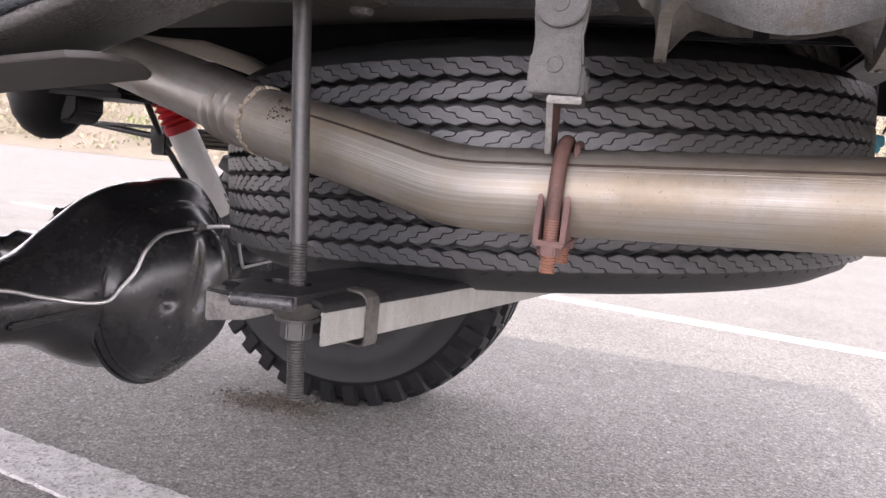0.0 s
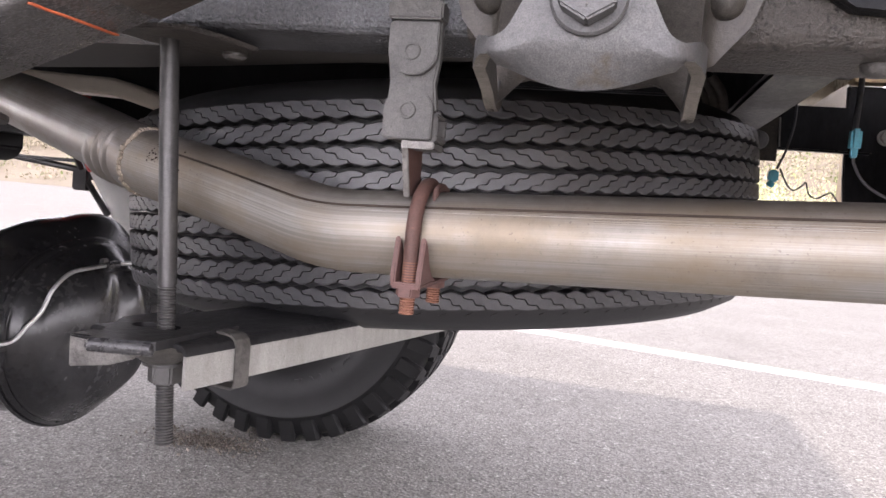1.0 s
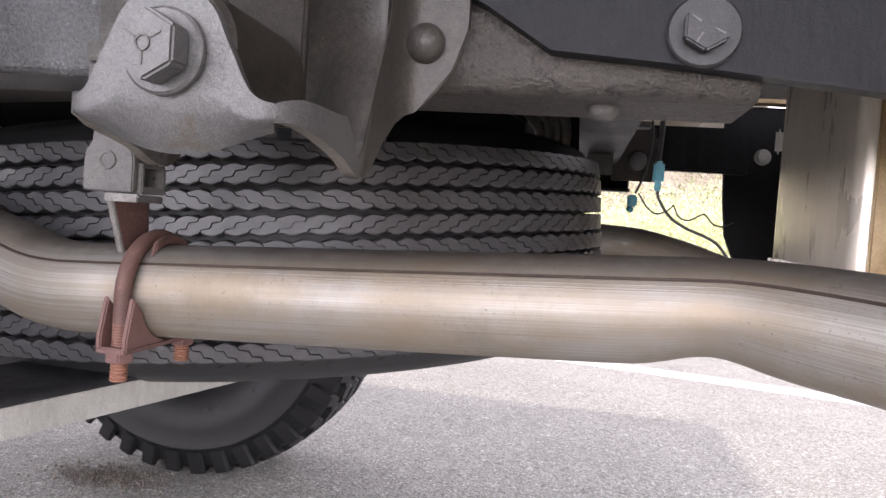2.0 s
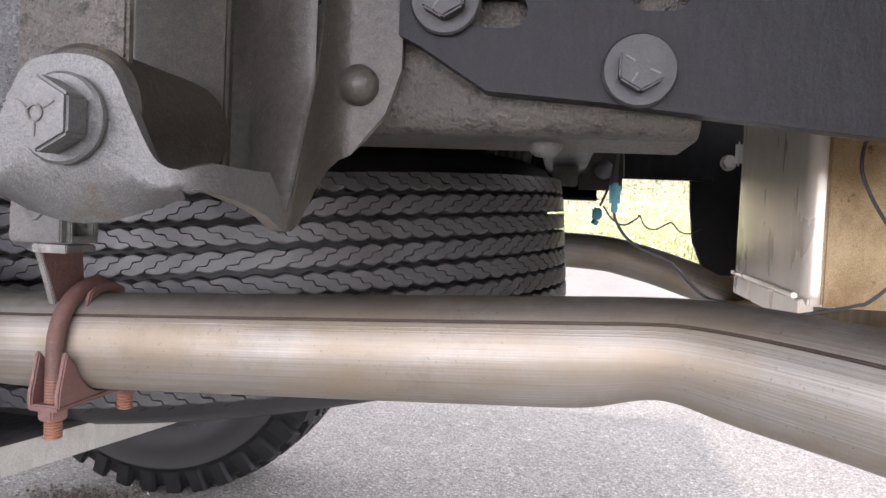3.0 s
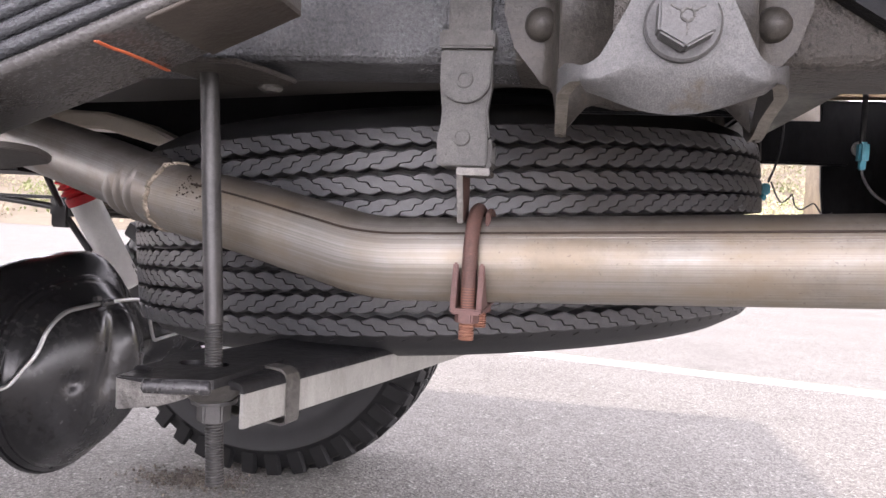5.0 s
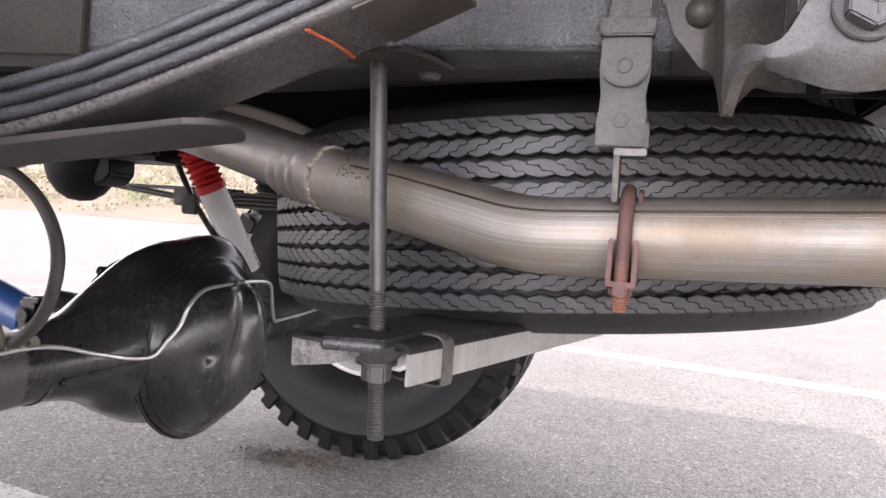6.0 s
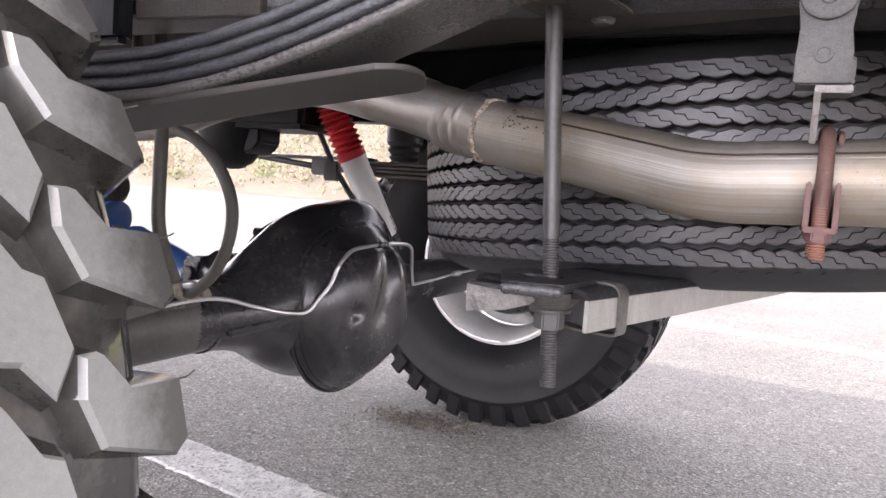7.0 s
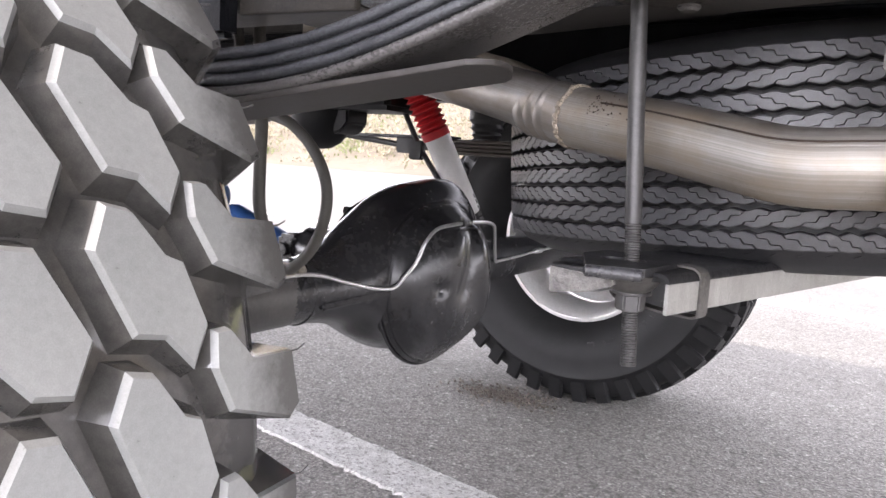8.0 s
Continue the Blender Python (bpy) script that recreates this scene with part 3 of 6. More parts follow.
near_rail = frame_rail(0.525, 1, "steel frame rail coated in bumpy dark undercoat")
WORN = [(0.5220, 0.93), (0.5220, 0.7735), (0.5228, 0.7685), (0.5250, 0.7640), (0.5290, 0.7608), (0.5345, 0.7596), (0.5895, 0.7588), (0.5895, 0.7602), (0.5345, 0.7612), (0.5300, 0.7624), (0.5266, 0.7654), (0.5250, 0.7695), (0.5250, 0.93)]
part("worn_end", prism(WORN, "x", 0.085, 0.3865, 0.0005), FLAKY, near_rail, "grey flaking rail end")
part("rivet", lathe([(0.0, 0.0), (0.005, 0.0008), (0.0085, 0.004), (0.0095, 0.008), (0.0095, 0.016), (0.0, 0.016)], 24, Matrix.Translation((0.315, 0.556, 0.7520))), FRAME_GREY, near_rail)
part("gusset_plate", prism([(-0.50, 0.5885), (0.085, 0.5885), (0.085, 0.603), (-0.020, 0.6285), (-0.155, 0.667), (-0.265, 0.696), (-0.50, 0.740)], "z", 0.7625, 0.7665, 0.001), GUSSET, near_rail, "dusty grey plate along the rail")
part("stop_bracket", box(-0.64, -0.512, 0.498, 0.5195, 0.733, 0.93, 0.006), PLATE_BLACK, near_rail, "black stop bracket")
part("splice_plate", prism([(-0.512, 0.757), (-0.365, 0.7545), (-0.362, 0.93), (-0.512, 0.93)], "y", 0.5165, 0.5240, 0.001), DIRTY_BROWN, near_rail, "rust-stained splice plate")
far_rail = frame_rail(1.44, -1, "black steel frame rail on the far side")
cross = thing("rear_crossmember", (0.33, 0.98, 0.80), "dark steel rear frame crossmember", "crossmember")
part("beam", box(0.30, 0.36, 0.590, 1.375, 0.80, 0.91, 0.004), PLATE_BLACK, cross)
part("tab", box(0.312, 0.347, 1.18, 1.186, 0.772, 0.86, 0.002), FRAME_GREY, cross, "grey bolted steel tab")
part("lip", box(0.325, 0.395, 1.17, 1.20, 0.838, 0.846, 0.002), FRAME_GREY, cross, "bent grey steel lip")
part("end_plate", prism([(0.352, 0.776), (0.4205, 0.777), (0.4165, 0.862), (0.352, 0.862)], "y", 1.344, 1.350, 0.001), DIRTY_BROWN, cross, "dark brown end plate")
part("plate_edge", prism([(0.4212, 0.800), (0.4232, 0.800), (0.4200, 0.846), (0.4180, 0.846)], "y", 1.342, 1.350, 0.0004), BAR_END, cross, "bare chipped edge")
part("bolt", lathe([(0.0, 0.0), (0.009, 0.001), (0.0135, 0.004), (0.0150, 0.008), (0.0150, 0.011), (0.0, 0.011)], 28, along((0.3905, 1.334, 0.8085), (0, 1, 0))), BRACKET_GREY, cross, "round grey bolt head")
sleeve = thing("ribbed_sleeve", (0.26, 0.97, 0.82), "dull ribbed metal sleeve under the truck bed", "sleeve")
for run in [[(0.235, 0.97, 0.829), (0.249, 0.97, 0.815), (0.257, 0.97, 0.801), (0.259, 0.97, 0.785)], [(0.246, 0.97, 0.829), (0.259, 0.97, 0.815), (0.266, 0.97, 0.801), (0.267, 0.97, 0.785)], [(0.258, 0.97, 0.829), (0.27, 0.97, 0.815), (0.275, 0.97, 0.801), (0.275, 0.97, 0.785)], [(0.269, 0.97, 0.83), (0.28, 0.97, 0.815), (0.284, 0.97, 0.801), (0.283, 0.97, 0.785)]]:
    part("rib", tube(smooth_line(run, 6), 0.0075, 12), SLEEVE, sleeve)
part("core", tube(smooth_line([(0.16, 0.99, 0.865), (0.215, 0.985, 0.845), (0.255, 0.985, 0.825), (0.262, 0.985, 0.80)], 6), 0.022, 16), DARK_RIM, sleeve, "dark sleeve core")
hitch = thing("far_bumper_bracket", (0.57, 1.39, 0.76), "black steel bumper bracket bolted to the far rail", "bracket")
part("plate", prism([(0.525, 0.91), (0.66, 0.91), (0.66, 0.65), (0.585, 0.648), (0.556, 0.662), (0.540, 0.70), (0.533, 0.76)], "y", 1.395, 1.405, 0.002), PLATE_BLACK, hitch)
part("arm", box(0.35, 0.56, 1.352, 1.372, 0.797, 0.868, 0.003), PLATE_BLACK, hitch)
for xx, zz in ((0.551, 0.833), (0.588, 0.83)):
    part("bolt", join(cyl((xx, 1.395, zz), (xx, 1.391, zz), 0.013), hexagon((xx, 1.391, zz), (0, -1, 0), 0.018, 0.009)), ZINC, hitch, "zinc plated bolt")

def slotted_plate(outer, inners, axis, a, b):
    """A flat plate across the axis with openings through it."""
    bm2 = bmesh.new()

    def at(p, h):
        return (p[0], h, p[1]) if axis == "y" else (p[0], p[1], h)
    layers = [[[bm2.verts.new(at(p, h)) for p in poly] for poly in [outer] + inners] for h in (a, b)]
    for loops in layers:
        es = [bm2.edges.new((lp[i], lp[(i + 1) % len(lp)])) for lp in loops for i in range(len(lp))]
        bmesh.ops.triangle_fill(bm2, edges=es, use_beauty=True)
    for lo, hi in zip(*layers):
        n = len(lo)
        for i in range(n):
            bm2.faces.new((lo[i], lo[(i + 1) % n], hi[(i + 1) % n], hi[i]))
    bmesh.ops.recalc_face_normals(bm2, faces=bm2.faces)
    return bm2


def slot_loop(x, z, half, r):
    return [(x + r * math.cos(q) + math.copysign(half, math.cos(q)), z + r * math.sin(q)) for q in (2 * math.pi * k / 24 + 0.01 for k in range(24))]


near_br = thing("near_bumper_bracket", (0.45, 0.505, 0.80), "black flat steel bumper bracket bolted to the rail", "bracket")
part("plate", slotted_plate([(0.246, 0.803), (0.256, 0.798), (0.288, 0.7775), (0.341, 0.773), (0.458, 0.760), (0.66, 0.74), (0.66, 0.93), (0.246, 0.93)], [slot_loop(0.2915, 0.814, 0.006, 0.008), slot_loop(0.3635, 0.8215, 0.005, 0.008)], "y", 0.508, 0.5205), PLATE_BLACK, near_br)
for xx, zz in ((0.356, 0.787), (0.268, 0.8185)):
    b = part("washer", cyl((xx, 0.508, zz), (xx, 0.504, zz), 0.0165, 40, 0.001), BOLT_DARK, near_br, "dark steel washer")
    part("bolt_head", hexagon((xx, 0.504, zz), (0, -1, 0), 0.0190, 0.008, 0.0010, 0.5236), BOLT_DARK, b, "dark steel hexagon bolt head")
    for a in (0.4, 2.1, 3.7):
        part("grade_mark", moved(box(-0.0025, 0.0025, -0.0004, 0.0004, -0.0002, 0.0003, 0.0), Matrix.Translation((xx, 0.4958, zz)) @ Matrix.Rotation(a, 4, "Y") @ Matrix.Translation((0.006, 0, 0)) @ Matrix.Rotation(radians(90), 4, "X")), BRACKET_GREY, b)

bumper = thing("rear_bumper", (0.60, 1.0, 0.66), "folded aluminium step bumper with stained tan inside", "bumper")
part("back_wall", box(0.700, 0.708, -0.06, 2.05, 0.60, 0.93, 0.002), BUMPER_TAN, bumper, "stained tan bumper inside")
part("bottom_lip", box(0.60, 0.70, -0.06, 2.05, 0.600, 0.606, 0.002), BUMPER_TAN, bumper)
BOX = [(0.4880, 0.700), (0.510, 0.972), (0.700, 0.972), (0.700, 0.966), (0.516, 0.966), (0.4942, 0.7005), (0.4952, 0.6975), (0.4975, 0.6952), (0.5010, 0.6940), (0.700, 0.694), (0.700, 0.688), (0.4990, 0.688), (0.4950, 0.6887), (0.4912, 0.6915), (0.4887, 0.6955)]
part("step_box", prism(BOX, "z", 0.676, 0.93, 0.0015), BUMPER_ALU, bumper, "brushed aluminium step box")
part("box_floor", prism([(0.4915, 0.702), (0.512, 0.969), (0.698, 0.969), (0.698, 0.693), (0.500, 0.693), (0.4935, 0.696)], "z", 0.670, 0.676, 0.001), BUMPER_ALU, bumper)
part("front_face", box(0.4975, 0.700, 0.6842, 0.6876, 0.671, 0.93, 0.0015), BUMPER_TAN, bumper, "stained rusty tan face")
part("hinge", moved(tube([(0.4855, 0.70, 0.6765), (0.5075, 0.972, 0.6765)], 0.0022, 8), Matrix.Identity(4)), BUMPER_ALU, bumper)
for k in range(3):
    ya, yb = 0.70 + k * 0.09, 0.78 + k * 0.09
    part("fold", prism([(0.486 + (ya - 0.664) * 0.068, ya), (0.486 + (yb - 0.664) * 0.068, yb), (0.496 + (yb - 0.664) * 0.068, yb), (0.496 + (ya - 0.664) * 0.068, ya)], "z", 0.656, 0.674, 0.001), BUMPER_ALU, bumper)
# Small white block added as a bright glint on the box edge.
part("edge_glint", box(0.504, 0.511, 0.972, 0.980, 0.788, 0.814, 0.003), SHOCK_WHITE, bumper)

# ---------------------------------------------------------------- spare tyre
SPARE = Matrix.Translation((-0.0300, 0.988, 0.6585)) @ Matrix.Rotation(radians(-4.4), 4, "Y") @ Matrix.Rotation(radians(0.8), 4, "X")
SR, SW = 0.3640, 0.083


def pitch_angles():
    """Where the tread pattern repeats round the tyre: runs of short, middle and long pitches."""
    runs = ((0, .88), (25, .74), (45, .86), (70, 1.0), (95, .74), (120, .86), (150, 1.0), (175, .86), (205, .80), (232, .90), (250, .84), (258, .72), (265, .86), (271, 1.0), (275.5, .66), (281, .70), (285.5, .78), (289, .90), (297, .74), (312, .86), (335, .95))
    turns, a = [], 0.0
    while a < 359.0:
        turns.append(a)
        a += 3.75 * [f for at, f in runs if at <= a][-1]
    return [radians(t * 360 / a) for t in turns] + [2 * math.pi]


def ribbed_tread():
    """Nine ribs between waved grooves, each rib cut by thin stepped sipes."""
    angles = pitch_angles()
    pitches, ribs = len(angles) - 1, 9
    step = 2 * SW / ribs
    groove, swell, half = 0.0044, 0.0010, 0.00055
    sipe = ((0.0, 0.0), (0.02, 0.07), (0.10, 0.27), (0.45, 0.31), (0.57, 0.66), (0.92, 0.71), (1.01, 0.93), (1.03, 1.0))
    tall = step - groove
    length = 2 * math.pi * SR / pitches
    pts = [Vector((u * length, v * tall)) for u, v in sipe]
    shift = []
    for k in range(len(pts)):
        d = (pts[min(k + 1, len(pts) - 1)] - pts[max(k - 1, 0)]).normalized()
        nrm = Vector((d.y, -d.x)) * half
        shift.append((nrm.x / length, nrm.y / tall if 0 < k < len(pts) - 1 else 0.0))
    fr = (0.0, 0.03, 0.19, 0.40, 0.60, 0.81, 0.97, 1.0)
    bulge = (-1.40, -1.25, -0.35, 0.95, 0.95, -0.35, -1.25, -1.40)
    rnd2 = random.Random(3)
    verts, faces = [], []

    def place(u, v, r):
        k = math.floor(u)
        a = angles[k % pitches] + (u - k) * (angles[k % pitches + 1] - angles[k % pitches])
        r2 = r - 0.0030 * abs(v / SW) ** 5
        verts.append((r2 * math.cos(a), r2 * math.sin(a), v))
        return len(verts) - 1
    m2, n2 = len(sipe), len(fr)
    for i in range(ribs):
        v0 = -SW + i * step + groove / 2
        s = 1 if i % 2 else -1
        o = 0.5 if i % 2 else 0.0
        lo_a, hi_a = (0.0004 if i == 0 else swell), (0.0004 if i == ribs - 1 else swell)
        for k in range(pitches):
            lift = rnd2.uniform(-0.0004, 0.0002)
            left = [(k + o + s * u + sh[0], v + s * sh[1]) for (u, v), sh in zip(sipe, shift)]
            right = [(k + o + 1 + s * u - sh[0], v - s * sh[1]) for (u, v), sh in zip(sipe, shift)]
            top, low = [], []
            for n, f2 in enumerate(fr):
                tl, ll = [], []
                for j, (p, q) in enumerate(zip(left, right)):
                    u, fv = p[0] + (q[0] - p[0]) * f2, p[1] + (q[1] - p[1]) * f2
                    v = v0 + tall * fv + bulge[n] * (hi_a * fv ** 3 - lo_a * (1 - fv) ** 3)
                    worn = 0.0007 if j in (0, m2 - 1) else 0.0
                    tl.append(place(u, v, SR + lift - worn))
                    if n in (0, n2 - 1) or j in (0, m2 - 1):
                        ll.append(place(u, v, SR - 0.0165))
                    else:
                        ll.append(-1)
                top.append(tl)
                low.append(ll)
            for n in range(n2 - 1):
                for j in range(m2 - 1):
                    faces.append((top[n][j], top[n + 1][j], top[n + 1][j + 1], top[n][j + 1]))
                faces.append((top[n][0], low[n][0], low[n + 1][0], top[n + 1][0]))
                faces.append((top[n][-1], top[n + 1][-1], low[n + 1][-1], low[n][-1]))
            for j in range(m2 - 1):
                faces.append((top[0][j], top[0][j + 1], low[0][j + 1], low[0][j]))
                faces.append((top[-1][j], low[-1][j], low[-1][j + 1], top[-1][j + 1]))
    me = bpy.data.meshes.new("tread")
    me.from_pydata(verts, [], faces)
    bm2 = bmesh.new()
    bm2.from_mesh(me)
    bpy.data.meshes.remove(me)
    bmesh.ops.recalc_face_normals(bm2, faces=bm2.faces)
    return bm2


spare = thing("spare_tyre", SPARE.translation, "black ribbed highway spare tyre slung flat under the frame", "tyre")
CARCASS = [(0.192, 0.072), (0.205, 0.080), (0.24, 0.100), (0.285, 0.107), (0.325, 0.102), (0.345, 0.092), (0.3525, 0.0815), (0.3500, 0.077), (0.3460, 0.070), (0.3460, 0.0)]
CARCASS = CARCASS + [(r, -h) for r, h in CARCASS[-2::-1]] + [(0.188, -0.065), (0.188, 0.065)]
carc = part("carcass", lathe(CARCASS, 128, SPARE, closed=True), WALL_RUBBER, spare, "smooth black sidewall")
tread = part("tread", moved(ribbed_tread(), SPARE), SPARE_RUBBER, spare, "zigzag ribbed tread", limit=30)
marks = bmesh.new()
for k in range(112):
    a = 2 * math.pi * (k + 0.3) / 112
    m = Matrix.Rotation(a, 4, "Z") @ Matrix.Translation((0.3505, 0, -0.0845)) @ Matrix.Rotation(radians(-40), 4, "Y") @ Matrix.Rotation(0.35, 4, "X")
    bmesh.ops.create_cube(marks, size=1, matrix=m @ Matrix.Diagonal((0.0004, 0.0100, 0.0006, 1)))
tagged(part("shoulder_sipe", moved(marks, SPARE), DARK_RIM, spare), kind="stuff")
rimprof = [(0.186, 0.082), (0.196, 0.080), (0.196, 0.070), (0.186, 0.066), (0.178, 0.03), (0.17, 0.0), (0.178, -0.03), (0.186, -0.066), (0.196, -0.070), (0.196, -0.080), (0.186, -0.082), (0.174, -0.04), (0.166, 0.0), (0.174, 0.04)]
part("rim", lathe(rimprof, 64, SPARE, closed=True), DARK_RIM, spare, "dark steel rim")
part("disc", lathe([(0.03, 0.0), (0.10, -0.03), (0.168, 0.0), (0.168, 0.006), (0.10, -0.024), (0.03, 0.006)], 48, SPARE, closed=True), DARK_RIM, spare)

# ---------------------------------------------------------------- mud tyres
AXLE_X, AXLE_Z, TR = -0.645, 0.440, 0.452
LUGS = {
    "mid": [(0.043, 0.162), (0.055, 0.159), (0.068, 0.139), (0.077, 0.135), (0.086, 0.105), (0.076, 0.088), (0.063, 0.103), (0.048, 0.106), (0.034, 0.143)],
    "centre": [(-0.014, 0.125), (-0.002, 0.146), (0.011, 0.144), (0.028, 0.107), (0.018, 0.087), (0.003, 0.090), (-0.010, 0.106)],
    "shoulder": [(0.091, 0.173), (0.100, 0.173), (0.114, 0.156), (0.147, 0.154), (0.151, 0.123), (0.142, 0.118), (0.098, 0.134), (0.089, 0.156)],
}


def lug_mesh(name, poly, flip):
    bm2 = bmesh.new()
    pts = [(-y, 0.25 - s) for y, s in poly] if flip else poly
    cy, cs = sum(p[0] for p in pts) / len(pts), sum(p[1] for p in pts) / len(pts)

    def at(y, s, drop):
        r = TR - drop - 0.0105 * (abs(y) / 0.145) ** 3
        return (r * math.cos(s / TR), y, r * math.sin(s / TR))
    top = [bm2.verts.new(at(y - (y - cy) * 0.02, s - (s - cs) * 0.02, 0)) for y, s in pts]
    rim_ = [bm2.verts.new(at(y + (y - cy) * 0.075, s + (s - cs) * 0.075, 0.0030)) for y, s in pts]
    bot = []
    for y, s in pts:
        d = Vector((y - cy, s - cs))
        d = d.normalized() * 0.0085
        far = abs(y) > 0.13
        bot.append(bm2.verts.new(at(y + d.x * (2.2 if far else 1), s + d.y, 0.055 if far else 0.017)))
    n = len(pts)
    bm2.faces.new(top)
    for a, b, slot in ((top, rim_, 0), (rim_, bot, 1)):
        for i in range(n):
            bm2.faces.new((a[i], a[(i + 1) % n], b[(i + 1) % n], b[i])).material_index = slot
    bmesh.ops.recalc_face_normals(bm2, faces=bm2.faces)
    if max(abs(p[0]) for p in pts) > 0.13:
        sg = 1 if cy > 0 else -1
        p0 = Vector(at(sg * 0.149, cs + 0.004, 0.006))
        hair = tube([p0, p0 + Vector((0.002, sg * 0.006, 0.001)), p0 + Vector((0.001, sg * 0.012, 0.003))], 0.0005, 5)
        bm2 = join(bm2, hair)
    shade(bm2, 25)
    me = bpy.data.meshes.new(name)
    bm2.to_mesh(me)
    bm2.free()
    return me


def wheel(y, label, category, phase, lug_mat, out):
    """A wheel about an axle along y. out: +1 where the outer side looks to +y."""
    centre = Vector((AXLE_X, y, AXLE_Z))
    w = thing("rear_wheel", centre, label, category, "rear wheels")
    turn = Matrix.Translation(centre) @ Matrix.Rotation(radians(-90), 4, "X")
    prof = [(0.208, 0.105), (0.221, 0.118), (0.236, 0.138), (0.275, 0.163), (0.325, 0.173), (0.364, 0.168), (0.368, 0.1698), (0.372, 0.1695), (0.375, 0.1660), (0.388, 0.155), (0.402, 0.146), (0.420, 0.138), (0.430, 0.125), (0.4345, 0.10), (0.4355, 0.0)]
    prof = prof + [(r, -h) for r, h in prof[-2::-1]] + [(0.204, -0.095), (0.204, 0.095)]
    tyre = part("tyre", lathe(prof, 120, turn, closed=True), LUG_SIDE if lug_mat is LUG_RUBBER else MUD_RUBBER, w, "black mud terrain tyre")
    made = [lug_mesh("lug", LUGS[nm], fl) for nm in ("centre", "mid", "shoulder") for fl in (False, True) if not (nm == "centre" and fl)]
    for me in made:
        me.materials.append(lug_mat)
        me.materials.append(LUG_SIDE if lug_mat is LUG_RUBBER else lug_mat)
        for k in range(39):
            lug = new("lug", me)
            lug.parent = tyre
            lug.matrix_local = Matrix.Rotation(-radians(phase + k * 360 / 39), 4, "Y")
    rp = [(0.2085, 0.128), (0.2085, 0.118), (0.196, 0.112), (0.186, 0.09), (0.182, 0.02), (0.176, -0.02), (0.182, -0.06), (0.186, -0.09), (0.196, -0.112), (0.2085, -0.118), (0.2085, -0.128), (0.203, -0.130), (0.192, -0.120), (0.180, -0.09), (0.175, -0.05), (0.169, -0.02), (0.175, 0.02), (0.180, 0.09), (0.192, 0.120), (0.203, 0.130)]
    rp = [(r + 0.0135, h) for r, h in rp]
    rim2 = part("rim", lathe(rp, 96, turn, closed=True), RIM_STEEL, w, "bright worn steel rim")
    for k in range(9):
        bead = lathe([(0.2105, -out * 0.1265), (0.2175, -out * 0.1265), (0.2175, -out * 0.1315), (0.2150, -out * 0.1325), (0.2105, -out * 0.1315)], 108, closed=True)
        cut = [v for v in bead.verts if (math.degrees(math.atan2(v.co.y, v.co.x)) - 3) % 360 > 34]
        bmesh.ops.delete(bead, geom=cut, context="VERTS")
        part("rim_lip", moved(bead, turn @ Matrix.Rotation(2 * math.pi * k / 9, 4, "Z")), RIM_STEEL, rim2)
    part("disc", lathe([(0.05, out * 0.04), (0.11, out * 0.07), (0.186, out * 0.03), (0.186, out * 0.036), (0.11, out * 0.076), (0.05, out * 0.046)], 48, turn, closed=True), RIM_STEEL, w)
    part("brake_drum", lathe([(0.0, -out * 0.05), (0.10, -out * 0.05), (0.145, -out * 0.045), (0.150, -out * 0.03), (0.150, out * 0.03), (0.0, out * 0.03)], 48, turn), AXLE_BLACK, w, "black brake drum")
    return w


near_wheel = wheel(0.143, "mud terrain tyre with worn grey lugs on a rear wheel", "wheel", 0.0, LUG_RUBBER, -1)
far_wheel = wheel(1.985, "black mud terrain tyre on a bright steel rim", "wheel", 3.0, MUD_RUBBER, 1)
far_tyre = [c for c in far_wheel.children if c.name.startswith("tyre")][0]
for k, ch in enumerate("RADIAL"):
    cu = bpy.data.curves.new("letter", "FONT")
    cu.body, cu.size, cu.extrude, cu.align_x = ch, 0.050, 0.0022, "CENTER"
    cu.materials.append(WALL_RUBBER)
    lt = new("letter", cu)
    lt.parent = far_tyre
    a = radians(-24.5 - 10.1 * k)
    r = 0.272
    # the tops of the letters point to the tread
    m = Matrix(((math.sin(a), math.cos(a), 0, 0), (0, 0, -1, 0), (-math.cos(a), math.sin(a), 0, 0), (0, 0, 0, 1)))
    lt.matrix_local = Matrix.Translation((r * math.cos(a), -0.1625, r * math.sin(a))) @ m

# ---------------------------------------------------------------- rear axle
axle = thing("rear_axle", (-0.63, 0.98, 0.435), "glossy black painted rear axle with round differential", "axle")


